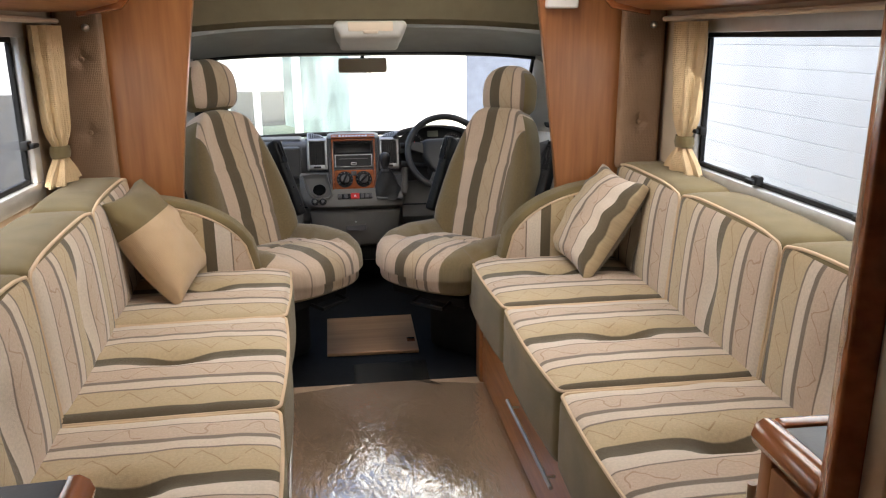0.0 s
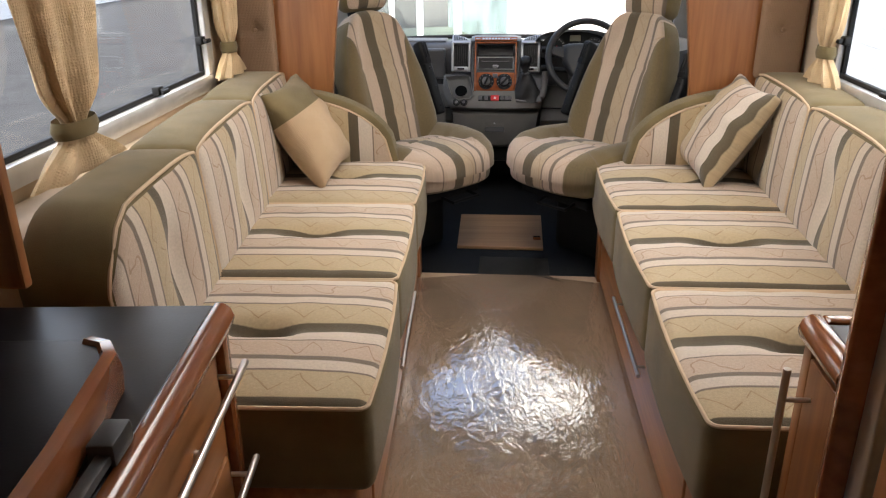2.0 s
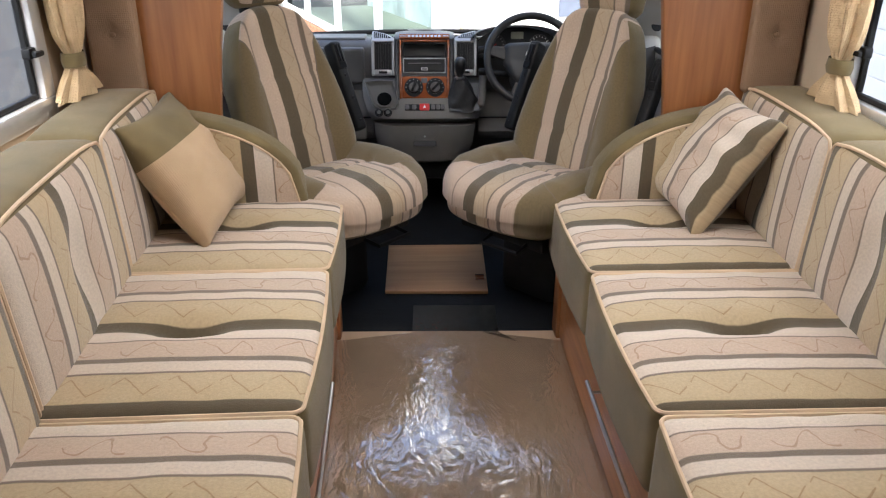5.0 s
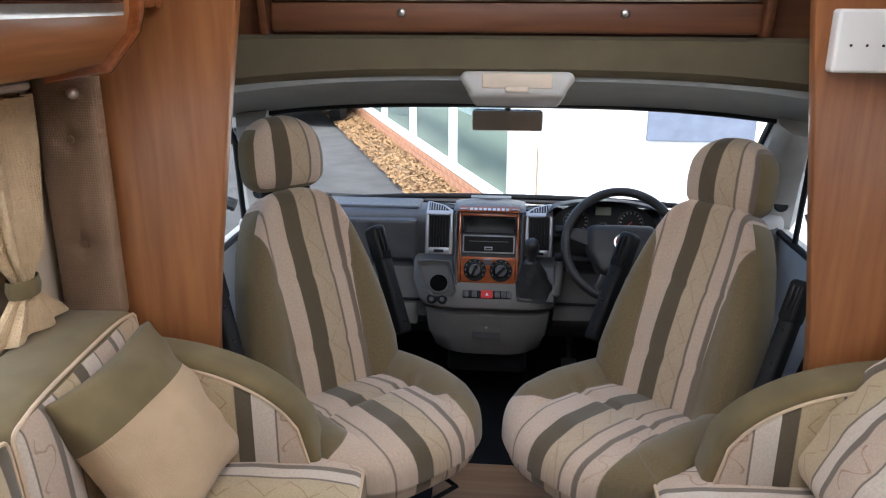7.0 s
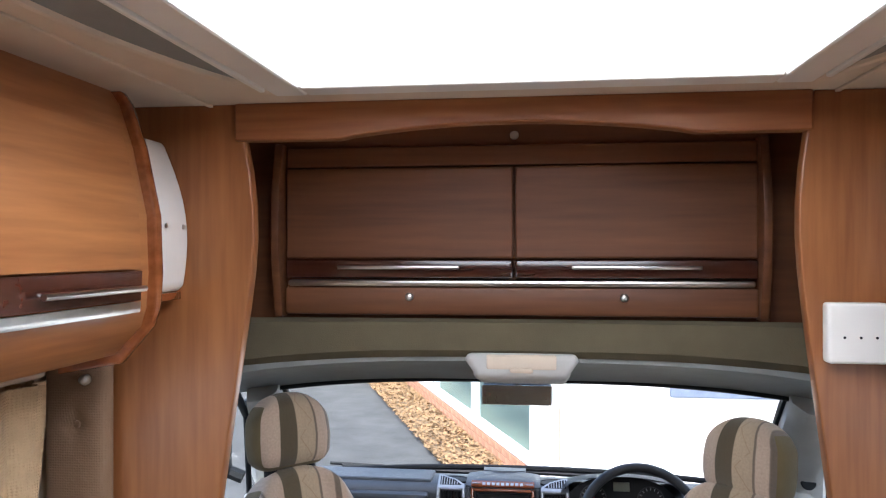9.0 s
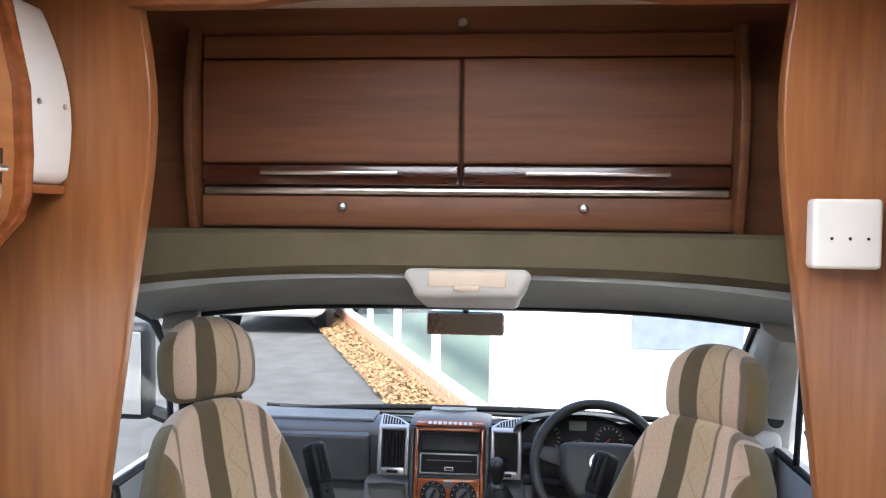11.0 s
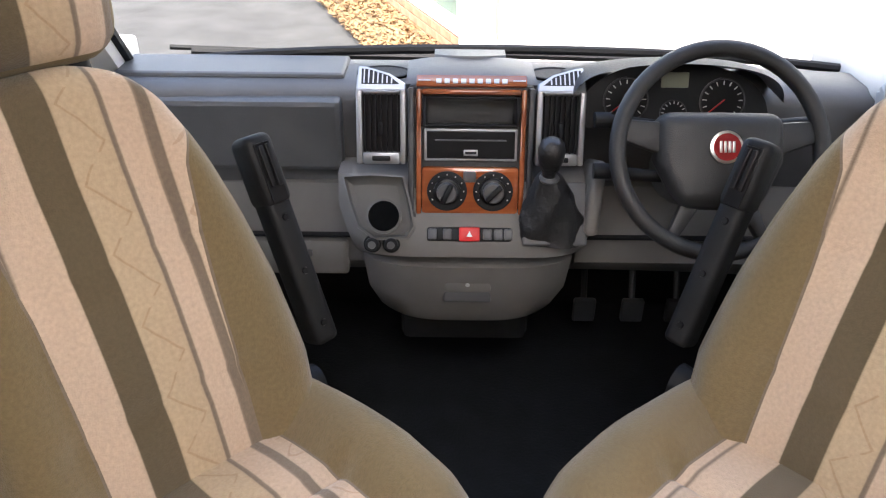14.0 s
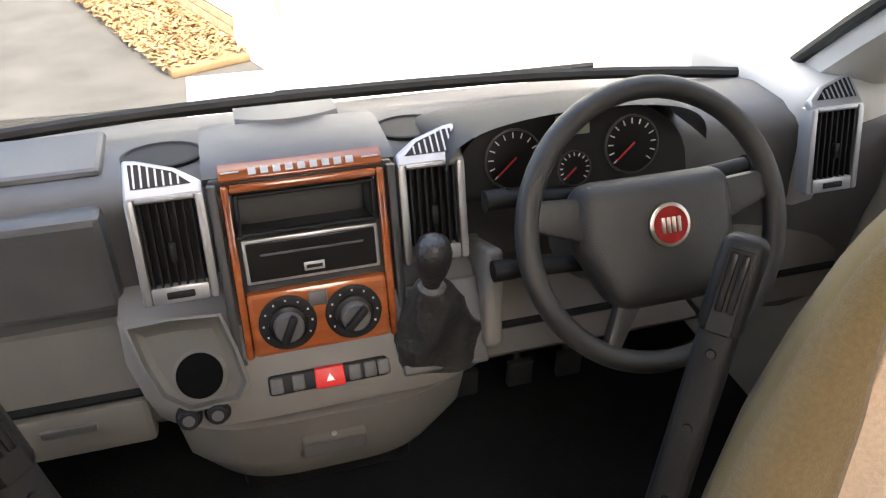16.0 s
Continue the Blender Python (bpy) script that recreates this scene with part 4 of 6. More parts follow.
# ---- overhead lockers along both walls ----
def side_locker(s, wall, face):
    root = empty("overhead_locker", pose(0, 0, 0), "curved cherry wood overhead locker with steel handles", "locker", "overhead lockers")
    ya, yb = 0.9, 3.02

    def prof(d=0.0):
        # from under the wall round the belly to the ceiling: rows of x, z
        rows = [(wall, 1.40), (face + s * 0.17, 1.405), (face + s * 0.07, 1.43), (face + s * 0.012, 1.49), (face, 1.53), (face - s * 0.004, 1.6), (face + s * 0.0, 1.72), (face + s * 0.03, 1.86), (face + s * 0.06, 1.95), (face + s * 0.08, CEIL), (wall, CEIL)]
        return [(x - s * d, z) for x, z in rows]

    prism("body", prof(), "y", ya, yb, M_WOODY, 0, root)
    # door skin with dark band and bright strip
    def strip(name, z0, z1, y0, y1, out, m_):
        bm = bmesh.new()
        zs = [z0 + (z1 - z0) * k / 6 for k in range(7)]
        P = prof()[1:10]
        xi = [float(np.interp(z, [p[1] for p in P], [p[0] for p in P])) for z in zs]
        A = [bm.verts.new((x - s * out, y0, z)) for x, z in zip(xi, zs)]
        B = [bm.verts.new((x - s * out, y1, z)) for x, z in zip(xi, zs)]
        for k in range(6):
            bm.faces.new((A[k], A[k + 1], B[k + 1], B[k]))
        bmesh.ops.recalc_face_normals(bm, faces=bm.faces)
        bmesh.ops.solidify(bm, geom=bm.faces[:], thickness=0.006)
        return put(name, bm, m_, root)

    for y0, y1 in ((0.98, 1.62), (1.626, 2.3), (2.306, 2.97)):
        strip("door", 1.61, 1.885, y0, y1, 0.006, M_WOODY)
        strip("dark_band", 1.548, 1.606, y0, y1, 0.008, M_DARKWOOD)
        bm = bmesh.new()
        hx = face - s * 0.035
        tube_into(bm, [(hx, y0 + 0.33, 1.572), (hx, y1 - 0.02, 1.572)], 0.006, 8)
        for y in (y0 + 0.36, y1 - 0.06):
            tube_into(bm, [(hx, y, 1.572), (face, y, 1.572)], 0.004, 8)
        put("handle", bm, M_CHROME, root)
    strip("bright_strip", 1.525, 1.545, 0.98, 2.97, 0.008, M_CHROME)
    # rounded end cheek
    P = [(x - s * 0.022, z) for x, z in prof()[1:10]]
    prism("cheek", [(face + s * 0.2, 1.385)] + [(face + s * 0.06, 1.41)] + P[2:] + [(face + s * 0.2, CEIL)], "y", yb, yb + 0.026, M_EDGE, 0.006, root)
    # corner reading light of frosted plastic
    lp = empty("corner_lamp", pose(0, 0, 0), "white moulded corner lamp on the post", "lamp", "corner lamps")
    pts = [(face + s * 0.16, 1.555), (face + s * 0.015, 1.555)]
    for k in range(11):
        a = k / 10
        pts.append((face + s * (0.0 - 0.03 * math.sin(math.pi * a) + 0.05 * a), 1.565 + 0.33 * a))
    pts += [(face + s * 0.16, 1.9)]
    prism("shade", pts, "y", yb + 0.03, POST - 0.003, M_WHITE, 0.012, lp)
    prism("foot", [(face + s * 0.16, 1.535), (face + s * 0.01, 1.535), (face + s * 0.01, 1.553), (face + s * 0.16, 1.553)], "y", yb + 0.03, POST - 0.003, M_EDGE, 0.003, lp)
    for y in (yb + 0.06, POST - 0.04):
        lathe("screw", [(0.006, 0), (0.005, 0.003), (0.002, 0.004)], M_CHROME, lp, pose(face - s * 0.012, y, 1.7, 0, -90 * s, 0), 10)


side_locker(-1, WL, -0.68)
side_locker(1, WR, 0.845)


def switch_panel():
    root = empty("switch_panel", pose(0.767, POST, 1.477), "white plastic switch panel with three dots", "switch")
    soft_box("body", (0.118, 0.04, 0.124), 0.008, M_WHITE, parent=root, m=pose(0, -0.019, 0))
    for x in (-0.028, 0.003, 0.034):
        lathe("dot", [(0.003, 0), (0.002, 0.002)], M_BLACK, root, pose(x, -0.039, -0.008, 90), 8)


switch_panel()


# ---- low kitchen units behind the settees ----
def bar_handle(root, p, q, out):
    bm = bmesh.new()
    p, q, o = Vector(p), Vector(q), Vector(out)
    tube_into(bm, [p + o, q + o], 0.0065, 10)
    for f in (0.1, 0.9):
        a = p.lerp(q, f)
        tube_into(bm, [a, a + o], 0.0045, 8)
    put("handle", bm, M_CHROME, root)


def kitchen_left():
    root = empty("kitchen_unit", pose(0, 0, 0), "cherry wood drawer unit with a dark laminate worktop", "cabinet")
    y0, y1, xf = 0.3, 1.3, -0.405
    T = Matrix.Translation((xf, y1, 0)) @ Matrix.Rotation(radians(5), 4, "Z") @ Matrix.Translation((-xf, -y1, 0))
    box("carcass", (WL + 0.09, y0, 0), (xf - 0.022, y1 - 0.012, 0.7), M_WOOD, 0.003, root, T)
    box("worktop", (WL + 0.09, y0, 0.7), (xf - 0.028, y1 - 0.004, 0.738), M_LEAF, 0.003, root, T)
    prism("edging", [(xf - 0.028, 0.698), (xf, 0.698), (xf + 0.006, 0.715), (xf, 0.732), (xf - 0.012, 0.741), (xf - 0.028, 0.741)], "y", y0, y1, M_EDGE, 0.003, root, T)
    for z0, z1 in ((0.50, 0.69), (0.29, 0.49), (0.06, 0.28)):
        box("drawer", (xf - 0.024, y0 + 0.3, z0), (xf - 0.006, y1 - 0.1, z1), M_WOODY, 0.004, root, T)
        bm = bmesh.new()
        z = z1 - 0.04
        tube_into(bm, [(xf + 0.028, y0 + 0.34, z), (xf + 0.028, y1 - 0.05, z)], 0.0065, 10)
        for y in (y0 + 0.4, y1 - 0.1):
            tube_into(bm, [(xf + 0.028, y, z), (xf - 0.006, y, z)], 0.0045, 8)
        put("handle", bm, M_CHROME, root, T)
    lathe("lock", [(0.011, 0), (0.011, 0.006), (0.006, 0.009)], M_CHROME, root, T @ pose(xf - 0.006, 1.05, 0.6, 0, 90, 0), 14)
    prism("corner_post", [(xf - 0.05, y1 - 0.05), (xf - 0.006, y1 - 0.05), (xf - 0.004, y1 - 0.02), (xf - 0.02, y1), (xf - 0.05, y1)], "z", 0, 0.698, M_EDGE, 0.004, root, T)
    # raised cooker lid with a hardwood front rail and hinge
    lid = empty("cooker_lid", pose(0, 0, 0), "dark cooker lid with a curved hardwood edge on the worktop", "worktop")
    pts = [(WL + 0.1, 1.06), (-0.54, 1.06), (-0.505, 1.045), (-0.49, 1.01), (-0.485, 0.93), (-0.475, 0.8), (-0.47, 0.3), (WL + 0.1, 0.3)]
    prism("lid", pts, "z", 0.742, 0.80, M_LEAF, 0.004, lid, T)
    bm = bmesh.new()
    edge = [(-0.54, 1.062), (-0.51, 1.05), (-0.488, 1.012), (-0.48, 0.93), (-0.468, 0.8), (-0.462, 0.6), (-0.462, 0.3)]
    rings = []
    for k, (x, y) in enumerate(edge):
        a = Vector(edge[max(0, k - 1)])
        b = Vector(edge[min(len(edge) - 1, k + 1)])
        d = (b - a).normalized()
        n = Vector((-d.y, d.x))
        rings.append([bm.verts.new((x + n.x * o, y + n.y * o, z)) for o, z in ((-0.022, 0.742), (-0.026, 0.79), (-0.012, 0.806), (0.004, 0.802), (0.01, 0.78), (0.006, 0.742))])
    for A, B in zip(rings, rings[1:]):
        for j in range(6):
            bm.faces.new((A[j], A[(j + 1) % 6], B[(j + 1) % 6], B[j]))
    bm.faces.new(rings[0])
    bm.faces.new(rings[-1])
    put("edging", bm, M_EDGE, lid, T)
    box("hinge", (-0.46, 0.84, 0.742), (-0.425, 0.9, 0.775), M_STACKRIM, 0.005, lid, T)
    box("hinge_arm", (-0.45, 0.62, 0.748), (-0.43, 0.845, 0.762), M_STACKRIM, 0.004, lid, T)


kitchen_left()


def cabinet_right():
    root = empty("low_cabinet", pose(0, 0, 0), "cherry wood cupboard with a dark laminate top", "cabinet")
    xf, y1 = 0.575, 1.32
    box("carcass", (xf + 0.022, 1.15, 0), (WR - 0.02, y1 - 0.012, 0.7), M_WOOD, 0.003, root)
    box("worktop", (xf + 0.03, 1.15, 0.7), (WR - 0.02, y1 - 0.03, 0.738), M_LEAF, 0.003, root)
    prism("edging", [(xf + 0.03, 0.698), (xf, 0.698), (xf - 0.006, 0.715), (xf, 0.732), (xf + 0.012, 0.742), (xf + 0.03, 0.742)], "y", 1.15, y1, M_EDGE, 0.004, root)
    box("edging", (xf + 0.03, y1 - 0.03, 0.698), (WR - 0.02, y1, 0.742), M_EDGE, 0.006, root)
    box("door", (xf + 0.004, 1.16, 0.04), (xf + 0.022, y1 - 0.05, 0.685), M_WOOD, 0.004, root)
    bar_handle(root, (xf + 0.004, 1.24, 0.1), (xf + 0.004, 1.24, 0.68), (-0.045, 0, 0))
    prism("corner_post", [(xf + 0.05, y1 - 0.05), (xf + 0.004, y1 - 0.05), (xf + 0.006, y1 - 0.018), (xf + 0.02, y1), (xf + 0.05, y1)], "z", 0, 0.698, M_WOOD, 0.004, root)
    # entrance door frame beside it
    fr = structure(new("door_frame"), "cherry wood entrance door frame with a metal edge")
    prism("jamb", [(0.556, 1.105), (0.585, 1.09), (0.62, 1.09), (0.62, 1.14), (0.57, 1.145)], "z", 0, CEIL, M_EDGE, 0.005, fr)
    box("strip", (0.585, 1.045, 0.0), (0.62, 1.088, CEIL), M_CHROME, 0.003, fr)
    box("leaf", (0.575, 0.3, 0.0), (0.62, 1.0, CEIL), M_WOOD, 0.006, fr)


cabinet_right()
structure(box("divider", (WL + 0.002, 1.315, 0.745), (-0.79, 1.34, 1.4), M_WOOD, 0.006), "narrow cherry wood divider beside the settee")


# ---- swivelled cab seats ----
def cab_seat(x, y, turn, top, label):
    root = empty("cab_seat", pose(x, y, 0, 0, 0, turn), label, "seat", "cab seats")
    # seat cushion: faces local -y
    def shape_seat(p, h):
        fx, fy = p.x / h[0], p.y / h[1]
        wide = 1.0 - 0.12 * max(0, -fy - 0.3) ** 2 - 0.10 * max(0, fy) ** 2
        if fy < 0:
            p.y += 0.10 * abs(fx) ** 3 * -fy
        p.x *= wide
        if p.z > 0:
            side = max(0, abs(fx) - 0.5) / 0.5
            p.z += 0.068 * math.sin(min(1, side * 1.15) * math.pi * 0.72) * (0.55 + 0.45 * fy) + 0.014 * (1 - fx * fx) * (1 - fy * fy)
            p.z -= 0.03 * max(0, fy) + 0.03 * max(0, -fy - 0.55) / 0.45
            p.z -= 0.014 * math.exp(-((p.y - 0.02) / 0.016) ** 2) * (abs(fx) < 0.6)
            p.z -= 0.010 * math.exp(-((abs(p.x) - 0.145) / 0.014) ** 2) * (fy > -0.6)
            p.z += 0.003 * noise.noise(p * 13)
        else:
            p.x *= 0.93
            p.y = p.y * 0.95
        return p

    def seat_seam(p):
        f = min(1, max(0, (-p.y - 0.06) / 0.17))
        return abs(p.x) - (0.142 + 0.13 * f * f)

    def pick_seat(o, nrm, h):
        return 0 if nrm.z > 0 or nrm.y < 0 else 1

    soft_box("seat", (0.535, 0.53, 0.165), 0.045, [M_CAB, M_OLIVE], pick_seat, shape_seat, lambda p: (p.y, p.x + 0.27), root, pose(0, -0.225, 0.425, -3), 0.016, seat_seam)
    # backrest, reclined
    def back_width(f):
        return float(np.interp(f, [0, 0.1, 0.25, 0.45, 0.62, 0.82, 0.93, 1.0], [0.86, 0.95, 1.0, 0.95, 0.86, 0.71, 0.6, 0.5]))

    def shape_back(p, h):
        f = (p.z + h[2]) / (2 * h[2])
        fx = p.x / h[0]
        p.x *= back_width(f)
        if p.y < 0:
            side = max(0, abs(fx) - 0.5) / 0.5
            p.y -= 0.045 * math.sin(min(1, side * 1.1) * math.pi * 0.75) * (1 - 0.7 * f)
            p.y -= 0.02 * math.sin(math.pi * min(1, f * 1.3)) * (1 - fx * fx)
            for gz in (-0.14, 0.07):
                p.y += 0.006 * math.exp(-((p.z - gz) / 0.014) ** 2) * (abs(fx) < 0.62)
            p.y += 0.002 * noise.noise(p * 12)
        p.z -= 0.045 * abs(fx) ** 2.5 * max(0, f - 0.75) / 0.25
        return p

    def back_seam(p):
        f = (p.z + 0.33) / 0.66
        return abs(p.x) * back_width(f) - float(np.interp(f, [0, 0.3, 0.55, 0.75, 0.88, 1.0], [0.112, 0.115, 0.12, 0.133, 0.163, 0.21]))

    def pick_back(o, nrm, h):
        return 0 if nrm.y < 0 or nrm.z > 0 else 1

    back = pose(0, 0.105, 0.712, -19)
    soft_box("backrest", (0.475, 0.13, 0.66), 0.05, [M_CAB, M_OLIVE], pick_back, shape_back, lambda p: (p.z, p.x * back_width((p.z + 0.33) / 0.66) + 0.27), root, back, 0.016, back_seam)

    def shape_head(p, h):
        f = (p.z + h[2]) / (2 * h[2])
        fx = p.x / h[0]
        p.x *= float(np.interp(f, [0, 0.15, 0.4, 0.7, 0.9, 1], [0.88, 0.97, 1.0, 0.95, 0.82, 0.7]))
        p.y -= 0.025 * math.sin(math.pi * f) * (p.y < 0) * (1 - 0.5 * fx * fx)
        p.z -= 0.03 * abs(fx) ** 2.5 * max(0, f - 0.6) / 0.4
        return p

    head = pose(0, 0.228, top, -9)
    soft_box("headrest", (0.244, 0.11, 0.214), 0.045, [M_CAB, M_OLIVE], lambda o, nrm, h: 0 if nrm.y < 0 or nrm.z > 0 else 1, shape_head, lambda p: (p.z, p.x + 0.27), root, head, 0.016, lambda p: abs(p.x) - 0.118)
    for px in (-0.06, 0.06):
        tube("headrest_stem", [(px, 0.195, 0.97), (px, 0.222, 1.07)], 0.006, M_CHROME, 8, False, root)
        lathe("stem_collar", [(0.02, -0.02), (0.02, 0.008), (0.014, 0.014)], M_BLACK, root, pose(px, 0.205, 1.016, -12), 14)
    # folded-up armrest frames on both sides
    for sx in (-1, 1):
        bm = bmesh.new()
        box_into(bm, (-0.022, -0.026, -0.135), (0.022, 0.026, 0.2), 0.012, 3)
        box_into(bm, (-0.025, -0.031, 0.1), (0.025, 0.029, 0.215), 0.014, 3)
        arm = put("armrest_frame", bm, M_BLACK, root, pose(sx * 0.272, 0.06, 0.68, -26))
        bm = bmesh.new()
        box_into(bm, (-0.014, -0.0335, 0.105), (0.014, -0.03, 0.2), 0.001)
        box_into(bm, (-0.01, -0.039, 0.13), (-0.002, -0.0335, 0.196), 0.002)
        box_into(bm, (0.002, -0.039, 0.13), (0.01, -0.0335, 0.196), 0.002)
        put("armrest_slot", bm, M_GLOSS, root, pose(sx * 0.272, 0.06, 0.68, -26))
        for z in (0.08, -0.01, -0.1):
            lathe("bolt", [(0.006, 0), (0.005, 0.003)], M_GLOSS, root, pose(sx * 0.272, 0.06, 0.68, -26) @ pose(0, -0.026, z, 90), 10)
        bm = bmesh.new()
        disc_into(bm, pose(sx * 0.25, 0.03, 0.46, 0, 90, 0), 0.035, 0.05, 18, 0.2)
        tube_into(bm, [(sx * 0.255, 0.03, 0.46), (sx * 0.25, -0.02, 0.36)], 0.02, 8)
        put("pivot", bm, M_BLACK, root)
    # pedestal with swivel plate and lever
    bm = bmesh.new()
    box_into(bm, (-0.19, -0.36, 0.285), (0.19, 0.0, 0.325), 0.01)
    box_into(bm, (-0.16, -0.25, 0.24), (0.16, 0.02, 0.275), 0.01)
    box_into(bm, (-0.13, -0.2, 0.0), (0.13, 0.06, 0.24), 0.03)
    tube_into(bm, [(0.12, -0.36, 0.3), (0.13, -0.42, 0.29), (-0.02, -0.43, 0.29), (-0.03, -0.37, 0.3)], 0.007, 8)
    put("pedestal", bm, M_BLACK, root)


M_GLOSS = mat("glossy_black_plastic", (0.006, 0.006, 0.007), 0.35, 0, 0.1, 20, 0.0, 60, 0, (1, 1, 1), 0.25)
cab_seat(-0.44, 3.515, 45, 1.128, "striped and olive passenger cab seat swivelled into the lounge")
cab_seat(0.525, 3.515, -46, 1.088, "striped and olive driver seat swivelled into the lounge")


def panel_floor():
    ob = prism("floor_hatch", [(-0.15, 3.41), (0.243, 3.405), (0.247, 3.85), (-0.158, 3.845)], "z", -0.003, 0.012, M_WOODX2, 0.002)
    tagged(ob, "pale wood board lying on the cab floor", "board")
    ob = box("steel_catch", (0.2, 3.5, 0.013), (0.235, 3.54, 0.018), M_EDGE, 0.002)
    tagged(ob, "small brown catch on the wooden floor board", "catch")


M_WOODX2 = wood("pale_beech_board", (0.36, 0.2, 0.1), (0.5, 0.3, 0.16), 0, 0.4, 0.2)
panel_floor()


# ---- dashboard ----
# M_MID darkened by a third, so the cup pocket's shade is in the colour
M_MIDDARK = mat("shaded_mid_grey_plastic", (0.09, 0.086, 0.079), 0.55, 0, 0.08, 12, 0.2, 700)
def dash():
    root = empty("dashboard", pose(0, 0, 0), "grey van dashboard with silver vents and walnut console trim", "dashboard")
    X0, X1 = CX - 0.92, CX + 0.92

    def loft(name, secs, m_):
        bm = bmesh.new()
        R = [[bm.verts.new(p) for p in s] for s in secs]
        for A, B in zip(R, R[1:]):
            for j in range(len(A) - 1):
                bm.faces.new((A[j], A[j + 1], B[j + 1], B[j]))
        for s in (R[0], R[-1]):
            if len(s) > 2:
                bm.faces.new(s)
        return put(name, bm, m_, root)

    # main body: profile in y, z with x
    def body_prof(x):
        d = abs(x - CX) / 0.92
        b = 0.10 * d ** 3
        return [(x, 4.75 - b, 0.10), (x, 4.34 - b * 0.6, 0.30), (x, 4.24 - b * 0.6, 0.42), (x, 4.215 - b * 0.5, 0.60), (x, 4.205 - b * 0.5, 0.66), (x, 4.21 - b * 0.5, 0.785), (x, 4.222 - b * 0.5, 0.805), (x, 4.25 - b * 0.4, 0.818),
                (x, 4.34 - b * 0.5, 0.82), (x, 4.42 - b * 0.6, 0.80), (x, 4.5 - b * 0.6, 0.78)]

    n = 40
    loft("body", [body_prof(X0 + (X1 - X0) * i / n) for i in range(n + 1)], M_DASH)
    # lower pale knee panels
    for a, b in ((X0 + 0.02, -0.23), (0.24, X1 - 0.02)):
        def kp(x):
            return [(x, 4.3, 0.37), (x, 4.2, 0.39), (x, 4.165, 0.43), (x, 4.18, 0.56), (x, 4.195, 0.605), (x, 4.25, 0.615)]
        loft("knee_panel", [kp(a + (b - a) * i / 12) for i in range(13)], M_MID)
        box("knee_line", (a, 4.158, 0.492), (b, 4.2, 0.497), M_BLACK, 0, root)
    # passenger airbag lid line and glove panel
    box("airbag_lid", (-0.74, 4.178, 0.64), (-0.262, 4.225, 0.795), M_DASH, 0.012, root)
    box("top_lid", (-0.74, 4.25, 0.812), (-0.26, 4.38, 0.828), M_DASH, 0.008, root)
    # centre stack hood
    def hood(x):
        f = 1 - (abs(x) / 0.125) ** 4
        return [(x, 4.17, 0.826), (x, 4.165, 0.838), (x, 4.18, 0.846 + 0.004 * f), (x, 4.29, 0.846 + 0.008 * f), (x, 4.37, 0.82)]
    loft("stack_hood", [hood(-0.128 + 0.256 * i / 16) for i in range(17)], M_DASH)
    def lip(x):
        f = (1 - (x / 0.075) ** 2)
        return [(x, 4.30 - 0.03 * f, 0.845), (x, 4.31 - 0.03 * f, 0.853 + 0.006 * f), (x, 4.35, 0.852), (x, 4.36, 0.83)]
    loft("hood_lid", [lip(-0.075 + 0.15 * i / 12) for i in range(13)], M_DASH)

    # fascia plane: from (4.095, .597) to (4.16, .83)
    A = math.degrees(math.atan2(0.07, 0.24))
    F = pose(0, 4.085, 0.595, -A)   # local z up the fascia, -y out of it

    def fbox(name, lo, hi, m_, bev=0.003):
        return box(name, (lo[0], -hi[2], lo[1]), (hi[0], -lo[2], hi[1]), m_, bev, root, F)

    # local (x, z, out)
    bm = bmesh.new()
    for lo, hi in (((-0.108, 0.0), (-0.097, 0.248)), ((0.097, 0.0), (0.108, 0.248)), ((-0.097, 0.237), (0.097, 0.248))):
        box_into(bm, (lo[0], -0.016, lo[1]), (hi[0], 0.03, hi[1]), 0.004)
    put("walnut_surround", bm, M_BURL, root, F)
    rim = [(-0.112, 0.25), (-0.112, 0.006), (-0.104, -0.008), (0.104, -0.008), (0.112, 0.006), (0.112, 0.25), (0.124, 0.25), (0.124, 0.0), (0.108, -0.022), (-0.108, -0.022), (-0.124, 0.0), (-0.124, 0.25)]
    prism("stack_rim", rim, "y", -0.014, 0.02, M_STACKRIM, 0.003, root, F)
    fbox("heater_panel", (-0.098, 0.0, -0.02), (0.098, 0.096, 0.014), M_BURL, 0.008)
    for lo, hi in (((-0.122, -0.014), (0.122, 0.176)), ((-0.122, 0.235), (0.122, 0.255)), ((-0.122, 0.176), (-0.088, 0.235)), ((0.088, 0.176), (0.122, 0.235))):
        fbox("stack_back", (lo[0], lo[1], -0.06), (hi[0], hi[1], 0.0), M_STACKRIM, 0.004)
    # black sheet at the tray's back, painting the shade of a deep slot
    fbox("tray_shade_sheet", (-0.088, 0.174, -0.11), (0.088, 0.237, -0.1), M_VOID, 0)
    # oddment slot: open tray
    bm = bmesh.new()
    for lo, hi in (((-0.094, 0.176), (-0.088, 0.234)), ((0.088, 0.176), (0.094, 0.234)), ((-0.088, 0.176), (0.088, 0.181)), ((-0.088, 0.229), (0.088, 0.234))):
        box_into(bm, (lo[0], -0.014, lo[1]), (hi[0], 0.0, hi[1]), 0.002)
    put("tray_frame", bm, M_BLACK, root, F)
    # cassette radio
    fbox("radio_frame", (-0.092, 0.108, 0.0), (0.092, 0.172, 0.012), M_SILVER, 0.003)
    fbox("radio_face", (-0.087, 0.113, 0.0), (0.087, 0.167, 0.0145), M_GLOSS, 0.002)
    fbox("radio_slot", (-0.07, 0.148, 0.0), (0.07, 0.151, 0.016), M_DASH, 0.0005)
